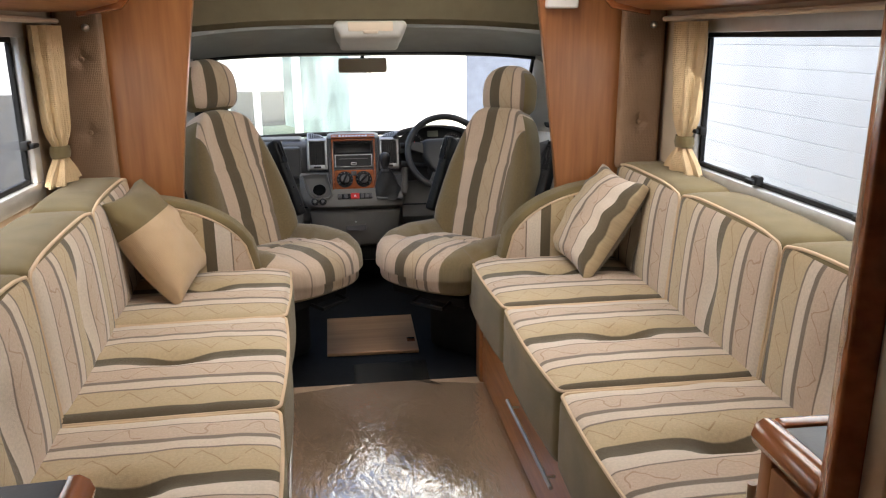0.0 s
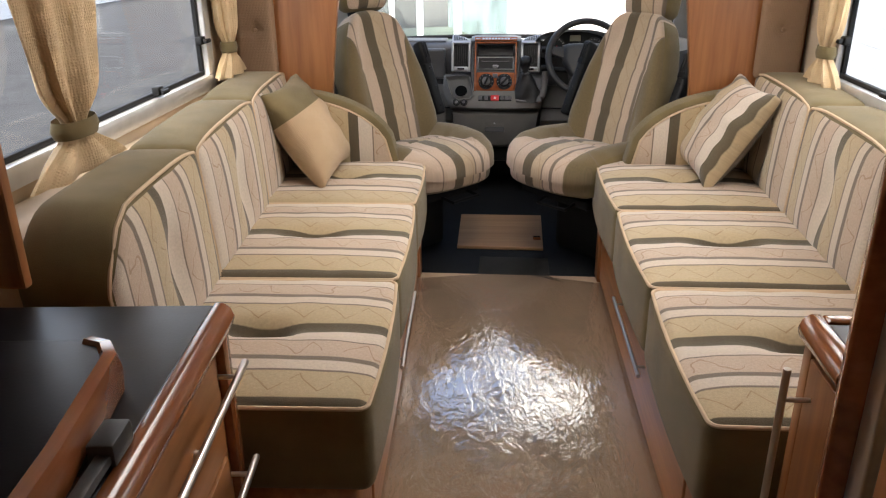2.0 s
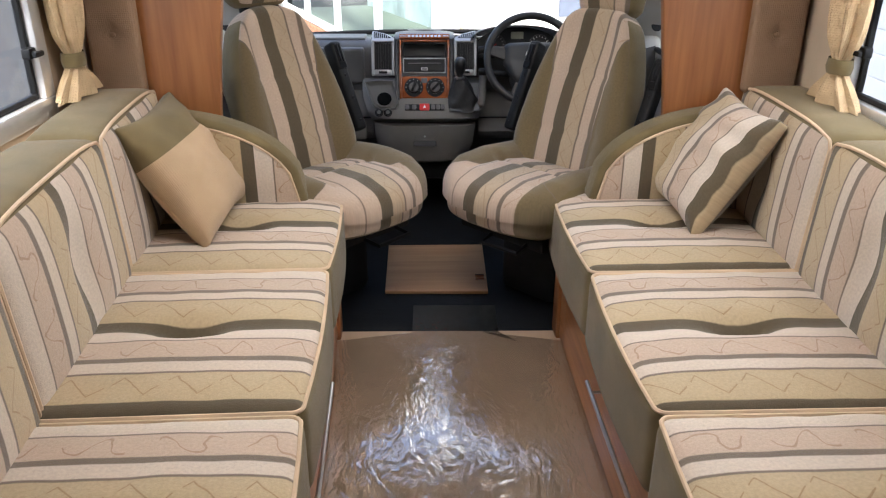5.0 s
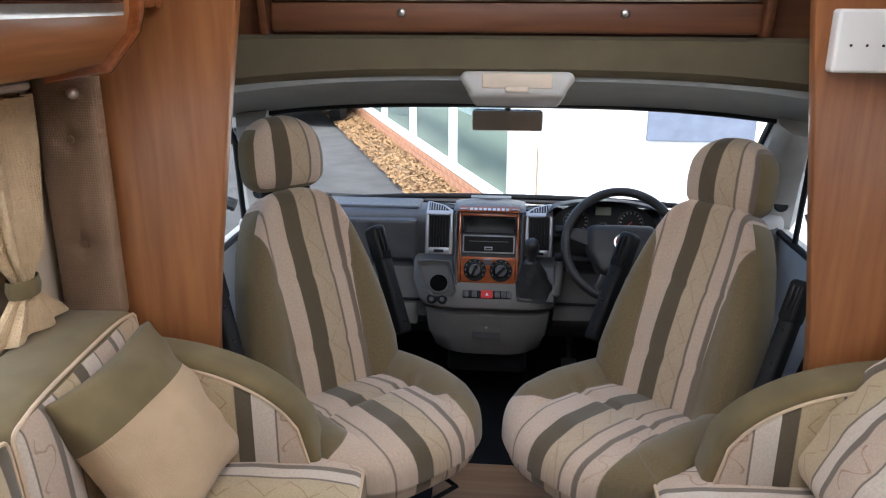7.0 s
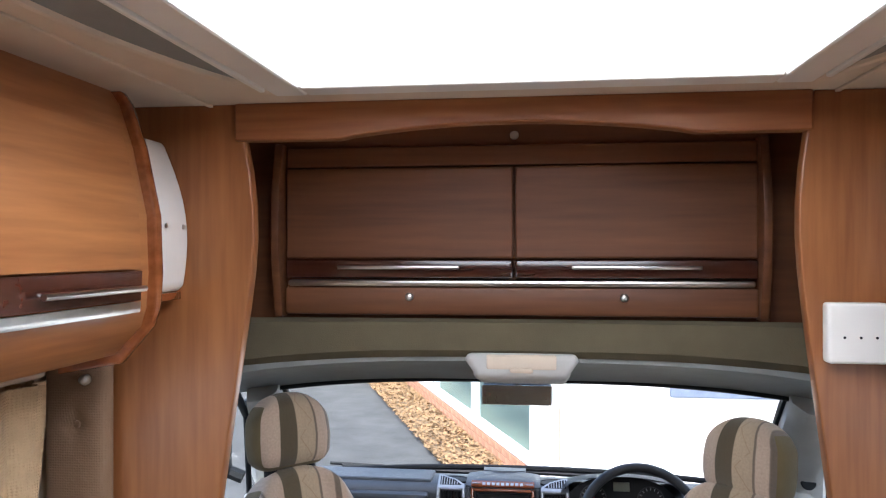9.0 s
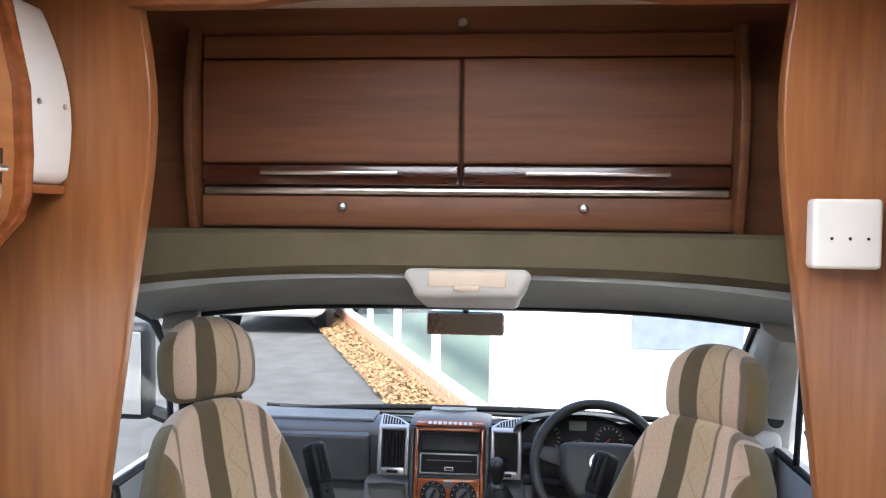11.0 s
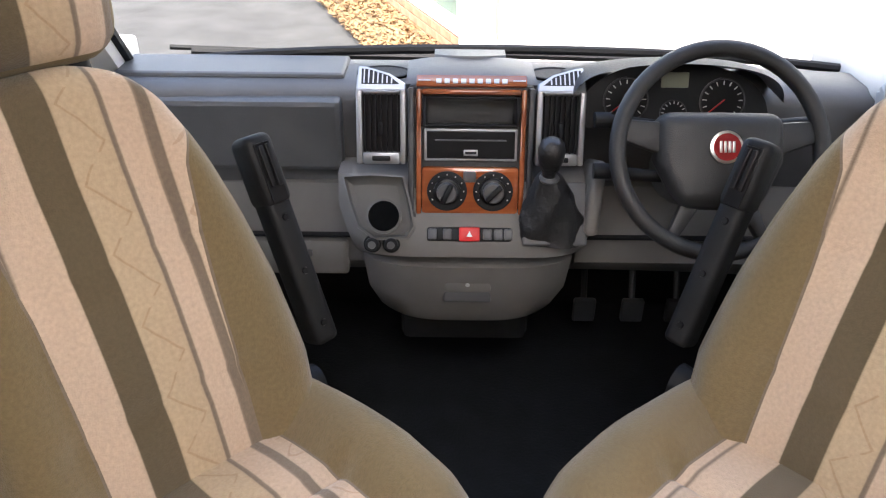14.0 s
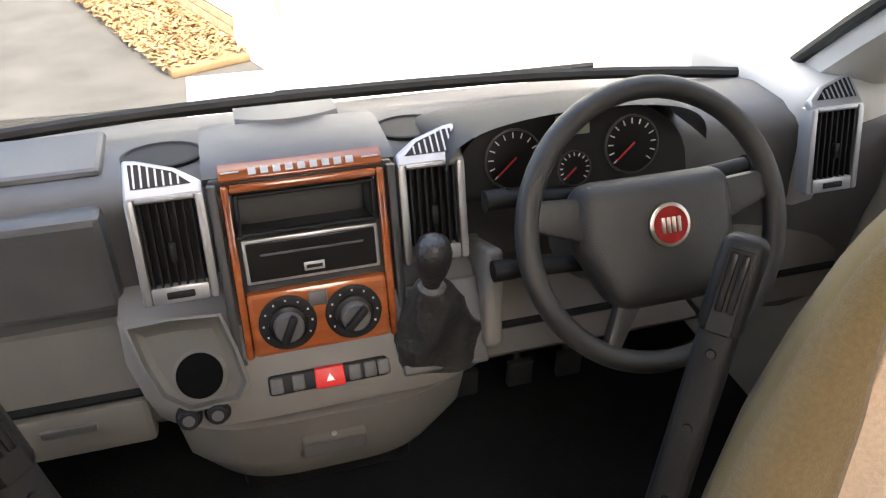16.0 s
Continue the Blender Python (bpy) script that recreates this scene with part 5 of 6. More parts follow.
    fbox("radio_label", (-0.014, 0.119, 0.0), (0.014, 0.131, 0.0165), M_SILVER, 0.001)
    fbox("radio_label_bar", (-0.011, 0.1225, 0.0), (0.011, 0.1275, 0.0172), M_BLACK, 0.0005)
    fbox("hazard_blank", (-0.014, 0.066, 0.0), (0.012, 0.088, 0.018), M_DASH, 0.003)
    for x in (-0.046, 0.046):
        K = F @ pose(x, -0.014, 0.048, 90)
        lathe("dial", [(0.040, 0), (0.040, 0.003), (0.037, 0.004)], M_BLACK, root, K, 32)
        lathe("dial_ring", [(0.027, 0.003), (0.027, 0.012), (0.024, 0.014)], M_GLOSS, root, K, 28)
        lathe("knob", [(0.021, 0.005), (0.0205, 0.024), (0.018, 0.027)], M_DASH, root, K, 24)
        box("grip", (-0.0055, -0.02, 0.02), (0.0055, 0.02, 0.036), M_BLACK, 0.003, root, K @ pose(0, 0, 0, 0, 0, -25 if x < 0 else -45))
        bm = bmesh.new()
        for k in range(9):
            a = radians(-30 + 240 * k / 8)
            box_into(bm, (0.0335 * math.cos(a) - 0.0013, 0.0335 * math.sin(a) - 0.0013, 0.0035), (0.0335 * math.cos(a) + 0.0013, 0.0335 * math.sin(a) + 0.0013, 0.0052))
        put("dial_marks", bm, M_PALE, root, K)
    # raised silver marks on the walnut top strip
    for k in range(9):
        x = -0.064 + 0.016 * k
        box("trim_mark", (x - 0.005, -0.001, -0.001), (x + 0.005, 0.009, 0.0006), M_SILVER, 0, root, pose(0, 4.149, 0.847, 40))
    box("walnut_cap", (-0.108, -0.011, -0.01), (0.108, 0.013, -0.0012), M_BURL, 0.003, root, pose(0, 4.149, 0.847, 40) @ pose(0, 0.006, 0))
    for sx in (-1, 1):
        box("trim_rule", (sx * 0.092 - 0.012, 0.004, -0.001), (sx * 0.092 + 0.012, 0.006, 0.0006), M_SILVER, 0, root, pose(0, 4.149, 0.847, 40))

    # vents
    def vent(x0, x1, z0, z1, y0, lean=A):
        V = pose((x0 + x1) / 2, y0, z0, -lean)
        w, h = (x1 - x0) / 2, z1 - z0
        bm = bmesh.new()
        t = 0.012
        for lo, hi in (((-w, 0), (-w + t, h)), ((w - t, 0), (w, h)), ((-w + t, 0), (w - t, t + 0.012)), ((-w + t, h - t * 0.6), (w - t, h))):
            box_into(bm, (lo[0], -0.012, lo[1]), (hi[0], 0.02, hi[1]), 0.004)
        # silver brow above, raked back
        put("vent_frame", bm, M_SILVER, root, V)
        prism("vent_brow", [(-w, -0.008), (w, -0.008), (w * 0.98, 0.012), (w * 0.35, 0.034), (-w * 0.6, 0.05), (-w * 0.94, 0.052)] if x0 < 0 else [(-w, -0.008), (w, -0.008), (w * 0.94, 0.052), (w * 0.6, 0.05), (-w * 0.35, 0.034), (-w * 0.98, 0.012)], "y", -0.008, 0.008, M_SILVER, 0.004, root, V @ pose(0, 0, h, -38))
        q = 1 if x0 < 0 else -1
        prism("brow_grille", [(-w * 0.78 * q, 0.008), (w * 0.72 * q, 0.008), (w * 0.3 * q, 0.027), (-w * 0.55 * q, 0.042), (-w * 0.8 * q, 0.043)], "y", -0.0092, -0.0078, M_GLOSS, 0, root, V @ pose(0, 0, h, -38))
        bm = bmesh.new()
        for k in range(7):
            x = (-0.68 + 1.1 * k / 6) * w
            box_into(bm, (q * x - 0.0012, -0.0105, 0.008), (q * x + 0.0012, -0.0085, 0.042 - 0.026 * max(0, (k - 1) / 6)))
        put("brow_slats", bm, M_SILVER, root, V @ pose(0, 0, h, -38))
        box("vent_throat", (-w + t, 0.004, t), (w - t, 0.02, h - t * 0.6), M_GLOSS, 0, root, V)
        bm = bmesh.new()
        for k in range(7):
            x = -w + t + (2 * w - 2 * t) * (k + 0.5) / 7
            box_into(bm, (x - 0.0013, -0.011, t + 0.012), (x + 0.0013, 0.012, h - t * 0.6))
        box_into(bm, (-0.005, -0.016, h * 0.4), (0.005, -0.008, h * 0.58), 0.002)
        put("vent_vanes", bm, M_BLACK, root, V)
        bm = bmesh.new()
        box_into(bm, (-0.018, -0.015, 0.007), (0.018, -0.011, 0.017), 0.002)
        put("vent_wheel", bm, M_BLACK, root, V)

    vent(-0.226, -0.128, 0.69, 0.835, 4.115)
    vent(0.128, 0.224, 0.69, 0.835, 4.115)
    vent(0.80, 0.90, 0.70, 0.84, 4.12)
    soft_box("end_trim", (0.22, 0.36, 0.23), 0.04, M_PALE, parent=root, m=pose(0.92, 4.352, 0.735))
    soft_box("end_trim", (0.12, 0.42, 0.24), 0.03, M_PALE, parent=root, m=pose(-0.805, 4.2, 0.72))
    # cup tubs on the top: capped discs, black in place of the hollows' shade
    for x in (-0.18, 0.18):
        lathe("top_tub_disc", [(0.058, 0), (0.058, 0.005), (0.053, 0.006), (0.05, 0.0035)], M_BLACK, root, pose(x, 4.285, 0.818) @ Matrix.Diagonal((1, 0.7, 1, 1)), 24)

    # console below: shelf with cup holder, switch row, gear gaiter
    def cons(x):
        e = 1 - (abs(x) / 0.275) ** 6
        return [(x, 4.25, 0.49), (x, 4.075 + 0.03 * (1 - e), 0.495), (x, 4.035 + 0.05 * (1 - e), 0.52), (x, 4.04 + 0.05 * (1 - e), 0.555), (x, 4.075 + 0.04 * (1 - e), 0.60), (x, 4.1 + 0.03 * (1 - e), 0.645), (x, 4.13, 0.66), (x, 4.26, 0.665)]
    xs = [-0.268 + 0.536 * i / 30 for i in range(31)]
    loft("console", [[(p[0] * (1.0 if p[2] > 0.6 else 0.84 + 0.16 * (p[2] - 0.49) / 0.11), p[1], p[2]) for p in cons(x)] for x in xs], M_MID)
    # recessed cup holder
    def scoop(name, outer, centre, depth, m_out, m_in):
        """A moulded pocket: rim, sloping sides, floor."""
        bm = bmesh.new()
        up = Vector((0, -0.8, 0.6))
        c = Vector(centre)
        rings = []
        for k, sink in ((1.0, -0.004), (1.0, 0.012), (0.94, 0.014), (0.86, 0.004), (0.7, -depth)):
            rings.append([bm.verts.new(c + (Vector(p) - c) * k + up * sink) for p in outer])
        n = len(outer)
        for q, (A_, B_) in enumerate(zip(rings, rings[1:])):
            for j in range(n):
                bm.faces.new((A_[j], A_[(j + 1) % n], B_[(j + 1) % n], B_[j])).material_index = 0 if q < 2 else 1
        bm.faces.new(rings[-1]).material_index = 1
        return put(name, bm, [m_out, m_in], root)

    # pocket sides, floor and ring carry painted shade; the rim is plain mid grey
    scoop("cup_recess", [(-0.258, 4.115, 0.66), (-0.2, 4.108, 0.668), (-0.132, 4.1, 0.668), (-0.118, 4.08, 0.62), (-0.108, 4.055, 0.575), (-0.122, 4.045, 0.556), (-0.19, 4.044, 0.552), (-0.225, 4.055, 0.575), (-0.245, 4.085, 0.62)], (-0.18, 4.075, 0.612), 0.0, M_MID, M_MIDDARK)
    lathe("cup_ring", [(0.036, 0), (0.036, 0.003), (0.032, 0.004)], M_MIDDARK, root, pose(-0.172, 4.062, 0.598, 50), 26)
    # closed black disc: the hole's inner shade is painted, nothing is hollow
    lathe("cup_hole_shade", [(0.031, 0), (0.031, 0.0058), (0.028, 0.006)], M_VOID, root, pose(-0.172, 4.062, 0.598, 50), 26)
    for x in (-0.195, -0.157):
        lathe("lighter", [(0.018, 0), (0.018, 0.006), (0.014, 0.008), (0.014, 0.018), (0.012, 0.02)], M_BLACK, root, pose(x, 4.045, 0.548 - 0.003, 70), 20)
        lathe("lighter_cap", [(0.0085, 0.019), (0.0075, 0.0212)], M_DASH, root, pose(x, 4.045, 0.545, 70), 16)
    S = pose(0.0, 4.047, 0.567, -32)
    box("switch_row", (-0.085, -0.006, -0.014), (0.085, 0.02, 0.014), M_BLACK, 0.005, root, S)
    box("hazard_button", (-0.021, -0.011, -0.0145), (0.021, 0.01, 0.0145), M_RED, 0.003, root, S)
    for x in (-0.074, -0.044, 0.036, 0.058, 0.078):
        box("switch", (x - 0.009, -0.0085, -0.011), (x + 0.009, 0.01, 0.011), M_DASH, 0.003, root, S)
    prism("hazard_mark", [(-0.006, -0.005), (0.006, -0.005), (0, 0.006)], "y", -0.0118, -0.011, M_WHITE2, 0, root, S)
    # gear lever: pocket, gaiter, stick, knob
    gx = 0.158
    soft_box("gear_pocket", (0.13, 0.13, 0.012), 0.006, M_DASH, parent=root, m=pose(gx + 0.012, 4.068, 0.605, 55))

    bm = bmesh.new()
    rings = []
    base, tip = Vector((gx + 0.008, 4.085, 0.592)), Vector((gx - 0.006, 4.052, 0.70))
    for k in range(12):
        f = k / 11
        c = base.lerp(tip, f)
        r = 0.058 * (1 - f) ** 0.75 + 0.016
        rings.append([bm.verts.new(c + Vector((r * math.cos(a) * 1.0 * (1 + 0.1 * math.sin(5 * a + 9 * f)), r * math.sin(a) * 0.55 * (1 + 0.12 * math.sin(4 * a - 8 * f)) - 0.02 * (1 - f), r * math.sin(a) * 0.35 - 0.02 * (1 - f) + 0.004 * math.sin(14 * f + 3 * a)))) for a in [2 * math.pi * j / 28 for j in range(28)]])
    for R, Q in zip(rings, rings[1:]):
        for j in range(28):
            bm.faces.new((R[j], R[(j + 1) % 28], Q[(j + 1) % 28], Q[j]))
    bm.faces.new(rings[-1])
    put("gear_gaiter", bm, M_LEATHER, root)
    lathe("gear_knob", [(0.013, 0), (0.014, 0.012), (0.02, 0.024), (0.025, 0.045), (0.026, 0.062), (0.021, 0.078), (0.011, 0.085), (0.003, 0.086)], M_LEATHER, root, pose(gx - 0.008, 4.05, 0.695, 8), 22)
    lathe("gear_collar", [(0.018, 0), (0.02, 0.006), (0.016, 0.012)], M_DASH, root, pose(gx - 0.007, 4.051, 0.688, 8), 18)
    soft_box("gear_surround", (0.028, 0.1, 0.15), 0.012, M_MID, parent=root, m=pose(gx + 0.088, 4.1, 0.628, -22, 6, 0))
    box("glove_lid", (-0.72, 4.155, 0.395), (-0.262, 4.19, 0.484), M_MID, 0.01, root)
    box("glove_catch", (-0.42, 4.149, 0.445), (-0.34, 4.16, 0.462), M_DASH, 0.004, root)
    # bottom compartment with its latch lid
    def comp(x):
        e = abs(x) / 0.225
        q = 0.05 * e ** 4
        return [(x, 4.3, 0.27), (x, 4.16 + q, 0.285 + q * 0.6), (x, 4.105 + q, 0.31 + q * 0.3), (x, 4.065 + q, 0.40), (x, 4.055 + q, 0.482), (x, 4.075 + q, 0.4885), (x, 4.28, 0.4885)]
    loft("compartment", [[(p[0] * (0.74 + 0.26 * min(1, max(0, (p[2] - 0.28) / 0.16)) ** 0.6), p[1], p[2]) for p in comp(-0.222 + 0.444 * i / 24)] for i in range(25)], M_MID)
    G = pose(0.0, 4.066, 0.43, -7)
    box("latch_recess", (-0.052, -0.001, -0.042), (0.052, 0.012, 0.026), M_DASH, 0.006, root, G)
    box("latch", (-0.05, -0.007, -0.012), (0.05, 0.01, 0.024), M_MID, 0.005, root, G)
    lathe("latch_lock", [(0.005, 0), (0.004, 0.003)], M_SILVER, root, G @ pose(0, -0.006, 0.005, 90), 10)
    box("heater_duct", (-0.15, 4.17, 0.2), (0.15, 4.34, 0.278), M_BLACK, 0.02, root)
    # instrument binnacle
    bx = 0.4
    bm = bmesh.new()
    rows = []
    for k in range(9):
        y = 4.12 + 0.2 * k / 8
        rows.append([bm.verts.new((bx + 0.205 * math.cos(a) * (1 + 0.05 * (k / 8)), y + 0.015 * math.cos(a) ** 2, 0.80 + (0.098 - 0.07 * (k / 8) ** 2) * math.sin(a) ** 0.6)) for a in [math.pi * (0.02 + 0.96 * j / 24) for j in range(25)]])
    for R, Q in zip(rows, rows[1:]):
        for j in range(24):
            bm.faces.new((R[j], R[j + 1], Q[j + 1], Q[j]))
    bmesh.ops.solidify(bm, geom=bm.faces[:], thickness=0.01)
    put("binnacle_hood", bm, M_DASH, root)
    D = pose(bx, 4.165, 0.815, -18)
    prism("dial_plate", [(0.19 * math.cos(math.pi * k / 20), -0.06 + 0.13 * math.sin(math.pi * k / 20) ** 0.7) for k in range(21)], "y", 0, 0.01, M_BLACK, 0, root, D)
    for x, r in ((-0.095, 0.045), (0.095, 0.045), (0.0, 0.027)):
        z = -0.005 if r > 0.04 else -0.03
        K = D @ pose(x, 0.0, z, 90)
        lathe("gauge_rim", [(r, 0), (r, 0.004), (r * 0.94, 0.005), (r * 0.93, 0.002)], M_STACKRIM, root, K, 32)
        lathe("gauge_face", [(r * 0.93, 0), (r * 0.93, 0.003)], M_GLOSS, root, K, 32)
        bm = bmesh.new()
        for k in range(13):
            a = radians(-40 + 260 * k / 12)
            box_into(bm, (-0.0008, r * 0.7, 0.003), (0.0008, r * 0.88, 0.0042))
            for v in bm.verts[-8:]:
                v.co = Matrix.Rotation(a - math.pi / 2, 4, "Z") @ v.co
        put("gauge_marks", bm, M_WHITE2, root, K)
        box("needle", (-0.0012, -r * 0.1, 0.0045), (0.0012, r * 0.75, 0.006), M_RED, 0, root, K @ pose(0, 0, 0, 0, 0, 130))
    box("display", (-0.028, -0.004, 0.02), (0.026, 0.0, 0.05), M_LCD, 0.002, root, D)
    # pedals
    for x in (0.33, 0.46, 0.58):
        bm = bmesh.new()
        box_into(bm, (x - 0.03, 4.4, 0.09), (x + 0.03, 4.42, 0.16), 0.006)
        tube_into(bm, [(x, 4.42, 0.13), (x, 4.5, 0.3)], 0.009, 8)
        put("pedal", bm, M_STACKRIM, root)


M_WHITE2 = mat("pale_marking", (0.7, 0.7, 0.68), 0.5)
M_LEATHER = mat("black_leather", (0.018, 0.018, 0.019), 0.38, 0, 0.25, 25, 0.5, 120)
M_LCD = mat("grey_green_display", (0.25, 0.27, 0.2), 0.3)
dash()


def steering_wheel():
    root = empty("steering_wheel", pose(0.443, 3.985, 0.782, -29), "black four-spoke steering wheel with a red round badge", "steering wheel")
    bm = bmesh.new()
    R = 0.184
    tube_into(bm, [(R * math.cos(a), 0, R * math.sin(a)) for a in [2 * math.pi * k / 48 for k in range(48)]], 0.0155, 12, True)
    put("rim", bm, M_STEER, root)

    def hub(p, h):
        f = p.z / h[2]
        p.x *= 1.0 - 0.38 * max(0, -f)
        p.y += 0.012 * (p.x / h[0]) ** 2
        return p
    soft_box("hub", (0.235, 0.06, 0.175), 0.03, M_STEER, shape=hub, parent=root, m=pose(0, 0.002, -0.018))
    for a, w in ((12, 0.034), (168, 0.034), (-62, 0.02), (-118, 0.02)):
        c, sn = math.cos(radians(a)), math.sin(radians(a))
        prism("spoke", [(0.075, -w), (R - 0.004, -w * 0.55), (R - 0.004, w * 0.55), (0.075, w)], "y", -0.008, 0.014, M_STEER, 0.007, root, pose(0, 0.002, 0, 0, -a, 0))
    lathe("badge_rim", [(0.029, 0), (0.029, 0.004), (0.025, 0.005)], M_CHROME, root, pose(0, -0.032, 0.004, 90), 28)
    lathe("badge", [(0.025, 0), (0.024, 0.0062)], M_BADGE, root, pose(0, -0.032, 0.004, 90), 28)
    bm = bmesh.new()
    for x in (-0.0115, -0.004, 0.0035, 0.011):
        box_into(bm, (x - 0.0022, -0.0405, -0.006), (x + 0.0022, -0.038, 0.014), 0.0006)
    put("badge_bars", bm, M_CHROME, root)
    for s, z in ((-1, 0.05), (1, 0.05), (-1, -0.045)):
        bm = bmesh.new()
        tube_into(bm, [(s * 0.06, 0.07, z), (s * 0.19, 0.06, z + 0.01)], [0.011, 0.013], 10)
        disc_into(bm, pose(s * 0.2, 0.06, z + 0.011, 0, 90, 0), 0.015, 0.03, 14)
        put("stalk", bm, M_BLACK, root)
    bm = bmesh.new()
    tube_into(bm, [(0, 0.02, -0.01), (0, 0.2, -0.02)], [0.06, 0.075], 18)
    put("column", bm, M_DASH, root)


M_STEER = mat("black_grained_steering_plastic", (0.02, 0.02, 0.0205), 0.45, 0, 0.12, 20, 0.25, 600)
M_BADGE = mat("dark_red_enamel", (0.22, 0.01, 0.012), 0.25)
steering_wheel()


def wipers():
    for x0, x1 in ((-0.7, 0.1), (0.0, 0.62)):
        bm = bmesh.new()
        tube_into(bm, [(x0, 4.5, 0.805), ((x0 + x1) / 2, 4.54, 0.782), (x1, 4.55, 0.778)], 0.007, 6)
        tube_into(bm, [(x0 + 0.05, 4.5, 0.795), (x1 - 0.05, 4.54, 0.772)], 0.01, 6)
        ob = put("wiper", bm, M_BLACK)
        tagged(ob, "black windscreen wiper resting at the screen foot", "wiper", "wipers")


wipers()


def belts():
    for s, x in ((-1, -0.80), (1, 0.95)):
        pts = [(x, 3.33, 1.2), (x - s * 0.0, 3.33, 0.95), (x - s * 0.1, 3.36, 0.7), (x - s * 0.17, 3.38, 0.42)]
        bm = bmesh.new()
        rows = [[bm.verts.new((p[0] - 0.024, p[1], p[2])), bm.verts.new((p[0] + 0.024, p[1] + 0.004, p[2]))] for p in pts]
        for A, B in zip(rows, rows[1:]):
            bm.faces.new((A[0], A[1], B[1], B[0]))
        bmesh.ops.solidify(bm, geom=bm.faces[:], thickness=0.002)
        ob = put("seat_belt", bm, M_BLACK)
        tagged(ob, "black seat belt strap hanging beside the cab seat", "seat belt", "seat belts")
    for s in (-1, 1):
        root = empty("door_mirror", pose(CX + s * 1.17, 4.2, 0.98), "black door mirror outside the cab window", "mirror", "door mirrors")
        soft_box("housing", (0.2, 0.09, 0.32), 0.035, M_BLACK, parent=root, step=0.06)
        box("mirror_glass", (-0.08, -0.05, -0.135), (0.08, -0.046, 0.135), M_MIRROR, 0.001, root)
        tube("arm", [(0, 0, -0.1), (-s * 0.14, 0.02, -0.16)], 0.025, M_BLACK, 8, False, root)


belts()


# ---- outside ----
GZ = -0.55


def outside():
    bm = bmesh.new()
    bm.faces.new([bm.verts.new(p) for p in ((-400, -400, GZ), (400, -400, GZ), (400, 400, GZ), (-400, 400, GZ))])
    structure(put("ground", bm, M_TARMAC), "grey tarmac yard")
    # ribbed white shutter beyond the right-hand window
    root = empty("roller_shutter", pose(2.5, 2.2, GZ), "white ribbed roller shutter door", "shutter")
    first = None
    for k in range(22):
        if first is None:
            first = box("slat", (0, -3.0, 0), (0.02, 5.6, 0.129), M_RENDER, 0.004, root, pose(0, 0, 0))
        else:
            o = new("slat", first.data)
            o.parent = root
            o.matrix_basis = pose(0, 0, 0.1292 * k)
    # showroom that runs off to the left: brick plinth, white frames, glass
    d = Vector((-0.39, 1.0, 0)).normalized()
    turn = math.degrees(math.atan2(d.y, d.x))
    B = pose(0.06, 8.5, GZ, 0, 0, turn)     # local x along the front, -y... inside is to the right of the walk
    show = empty("showroom", B, "white showroom building with large white-framed windows", "building")
    brick = None
    for row in range(3):
        for k in range(40):
            if brick is None:
                brick = box("brick", (0, -0.1, 0), (0.215, 0.0, 0.065), M_BRICK, 0.004, show, pose(0, 0, 0))
                continue
            o = new("brick", brick.data)
            o.parent = show
            o.matrix_basis = pose(0.225 * k + (0.11 if row % 2 else 0), 0, 0.075 * row)
    box("wall", (0.0, -0.09, 0), (9.2, -0.02, 0.225), M_RENDER, 0, show)
    for k in range(5):
        x = 0.02 + 1.9 * k
        box("frame", (x, -0.09, 0.23), (x + 0.08, 0.0, 2.6), M_GREY2, 0.008, show)
        p = box("window_glass", (x + 0.08, -0.05, 0.31), (x + 1.9, -0.045, 2.5), M_GLASS, 0, show)
        p.visible_shadow = False
        box("rail", (x + 0.08, -0.09, 0.23), (x + 1.9, 0.0, 0.31), M_FRAMEWHITE, 0.006, show)
    box("fascia", (-0.1, -0.15, 2.6), (9.3, 0.06, 4.2), M_RENDER, 0.01, show)
    box("back_wall", (0, -2.2, 0.0), (9.2, -2.1, 4.0), M_INSIDE, 0, show)
    box("floor_slab", (0, -2.1, 0.0), (9.2, -0.1, 0.02), M_GREEN, 0, show)
    box("column", (-0.55, -0.4, 0), (0.0, 0.02, 4.2), M_RENDER, 0.01, show)
    # bright white end wall that faces the van
    box("end_wall", (0.2, 8.05, GZ), (9.0, 8.15, 4.2), M_RENDER, 0.0).name = "white_wall"
    tagged(bpy.data.objects["white_wall"], "bright white rendered wall facing the van", "wall")
    structure(prism("apron", [(-0.3, 7.2), (0.6, 5.1), (9.0, 5.1), (9.0, 8.05), (-0.3, 8.05)], "z", GZ + 0.002, GZ + 0.03, M_CONCRETE, 0), "pale concrete apron before the white wall")
    o = box("drainpipe", (0.36, 7.98, GZ), (0.42, 8.05, 4.0), M_GREY2, 0.02)
    tagged(o, "pale grey drainpipe on the white wall", "pipe")
    o = box("notice_board", (0.28, 7.6, -0.1), (0.31, 8.0, 0.42), M_TANBOARD, 0.006)
    tagged(o, "buff notice board fixed beside the column", "sign")
    # bluish reflection built as a solid panel against the wall
    o = box("reflection_panel", (1.18, 7.99, 0.45), (2.05, 8.048, 1.5), M_GREY, 0.01)
    tagged(o, "grey-blue panel on the white wall standing in for a reflection", "panel")
    # verge with kerb and dry leaves
    v = prism("verge", [(-0.2, -0.02), (9.3, -0.02), (9.3, 0.55), (-0.2, 0.55)], "z", 0.0, 0.05, M_SOIL, 0.01, None, B)
    structure(v, "bare verge strip covered in dry leaves")
    bm = bmesh.new()
    rnd = random.Random(4)
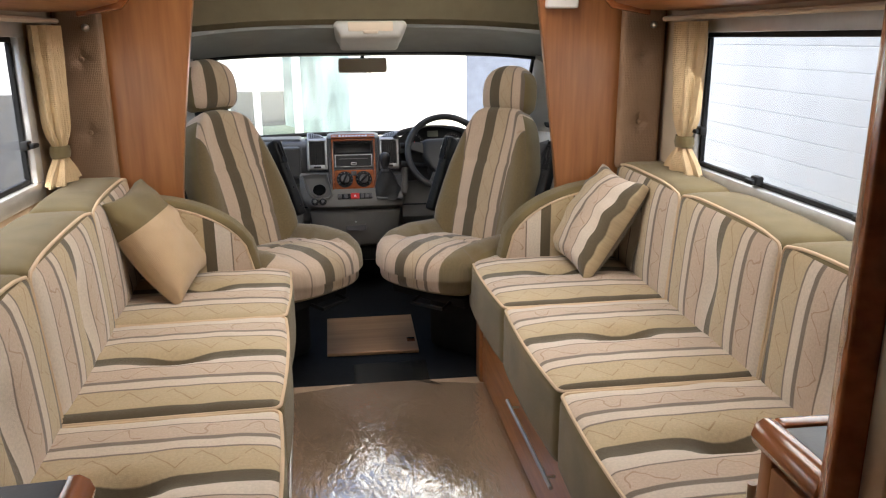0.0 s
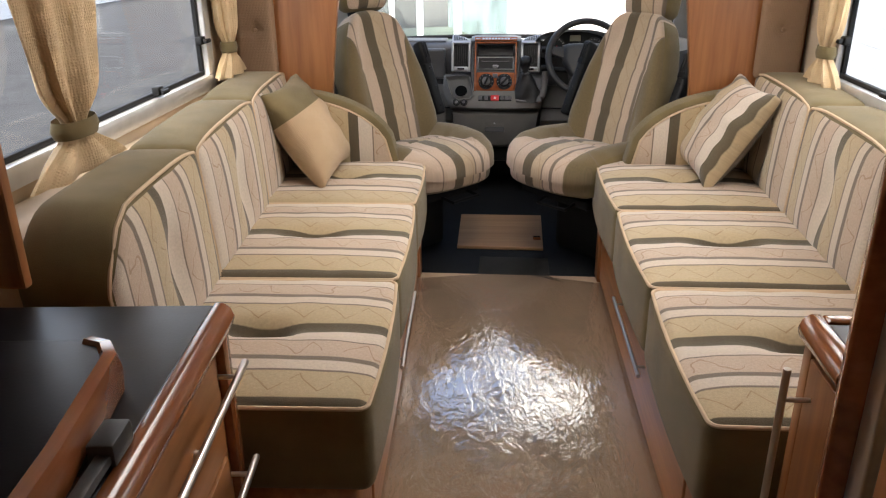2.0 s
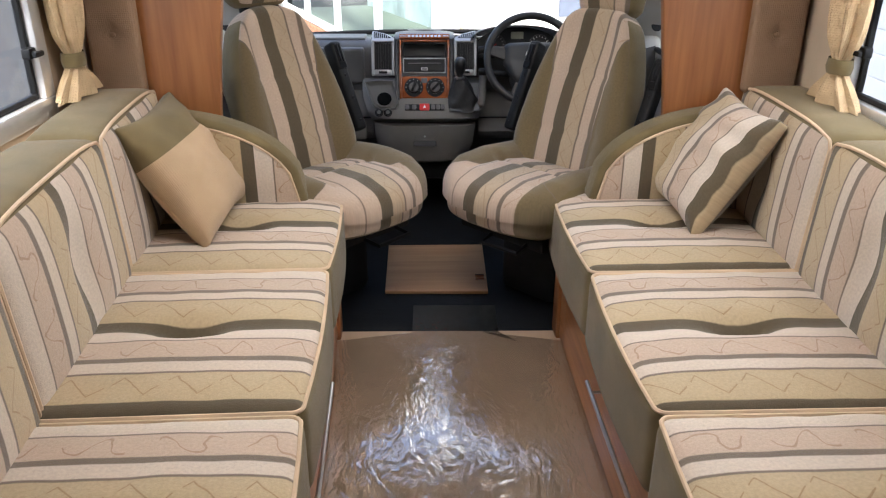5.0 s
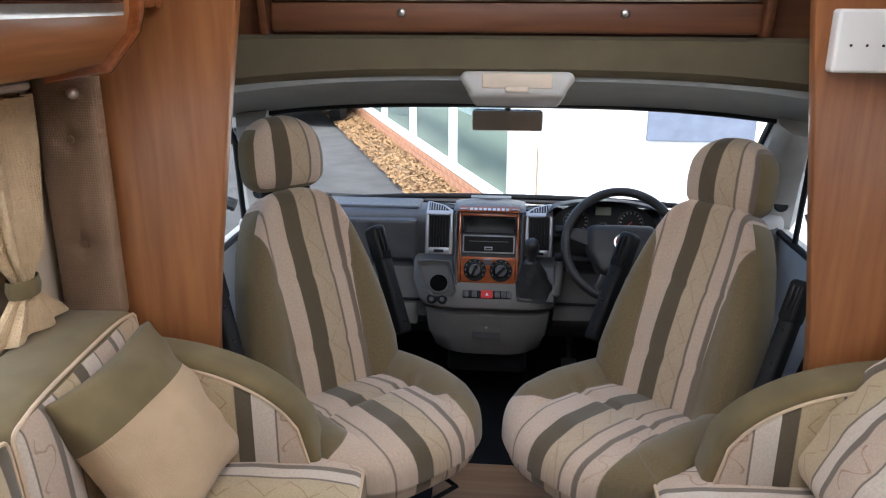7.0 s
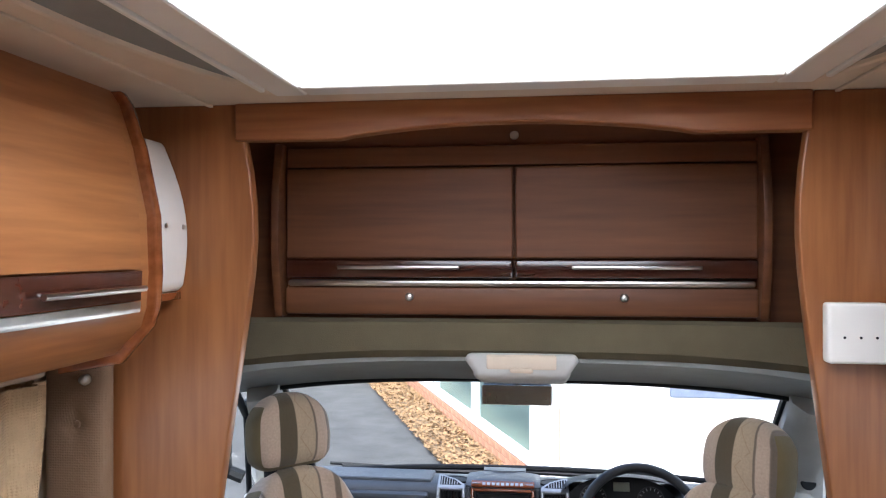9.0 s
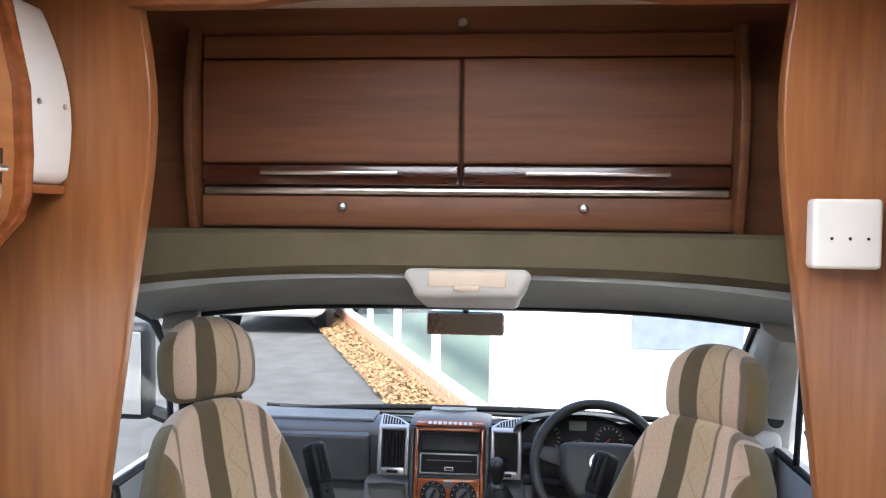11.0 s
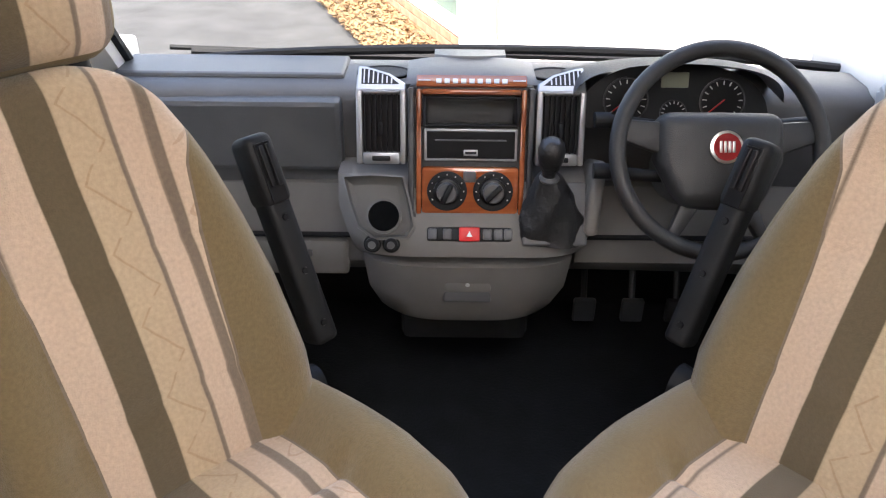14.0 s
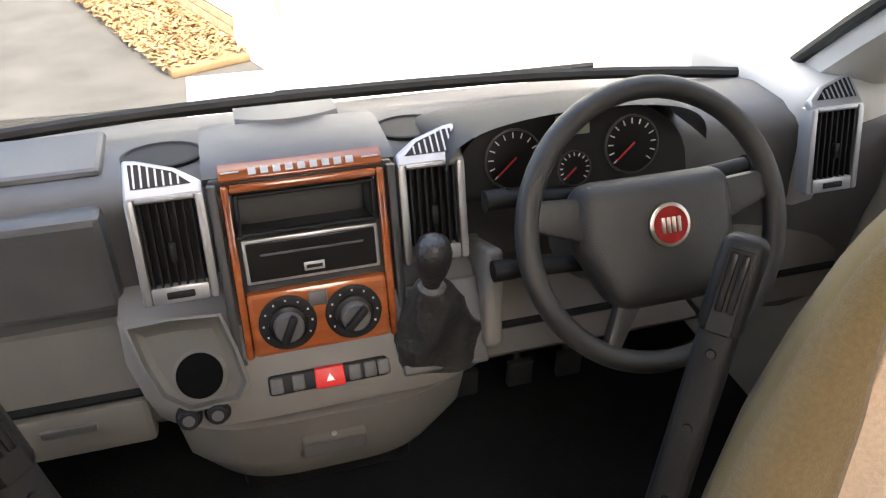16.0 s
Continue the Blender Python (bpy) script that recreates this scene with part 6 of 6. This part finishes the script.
    for k in range(7000):
        x, y = rnd.uniform(-0.15, 9.2), rnd.uniform(0.0, 0.6)
        s = rnd.uniform(0.015, 0.035)
        m = pose(x, y, 0.055 + rnd.uniform(0, 0.025), rnd.uniform(-35, 35), rnd.uniform(-35, 35), rnd.uniform(0, 360))
        bm.faces.new([bm.verts.new(m @ Vector(q)) for q in ((-s, 0, 0), (0, -s * 0.5, 0.004), (s, 0, 0), (0, s * 0.5, 0.004))])
    lv = put("dry_leaves", bm, M_DRYLEAF, None, B, False)
    tagged(lv, "scattered tan dry leaves on the verge", "leaves", "", "stuff")
    # white van parked beyond, and pale buildings across the yard
    root = empty("parked_van", pose(-3.9, 16.5, GZ), "white box van parked across the yard", "van")
    soft_box("body", (1.9, 4.0, 2.2), 0.15, M_RENDER, parent=root, m=pose(0, 0, 1.4), step=0.4)
    soft_box("windscreen", (1.6, 0.06, 0.6), 0.02, M_GLOSS, parent=root, m=pose(0, -2.0, 1.75), step=0.3)
    for sx in (-0.85, 0.85):
        for sy in (-1.3, 1.3):
            lathe("wheel", [(0.32, -0.1), (0.32, 0.1), (0.2, 0.11)], M_RUBBER, root, pose(sx, sy, 0.32, 0, 90, 0))
    for name, lo, hi in (("far_building", (-30, 30, GZ), (30, 31, 6)), ("far_building", (-14, -20, GZ), (-13, 29, 5))):
        o = box(name, lo, hi, M_RENDER, 0)
        tagged(o, "pale rendered building across the yard", "building", "far buildings")


M_CONCRETE = mat("pale_concrete", (0.42, 0.41, 0.39), 0.9, 0, 0.12, 2, 0.3, 60)
M_INSIDE = mat("grey_green_showroom_wall", (0.36, 0.44, 0.45), 0.8, 0, 0.45, 1.2)
M_GREEN = mat("green_floor", (0.1, 0.125, 0.1), 0.6)
M_SOIL = mat("verge_soil", (0.14, 0.09, 0.045), 0.95, 0, 0.3, 8, 0.6, 60)
M_GREY2 = mat("pale_grey_pipe", (0.6, 0.64, 0.67), 0.5)
M_TANBOARD = mat("buff_board", (0.42, 0.34, 0.24), 0.7)
outside()
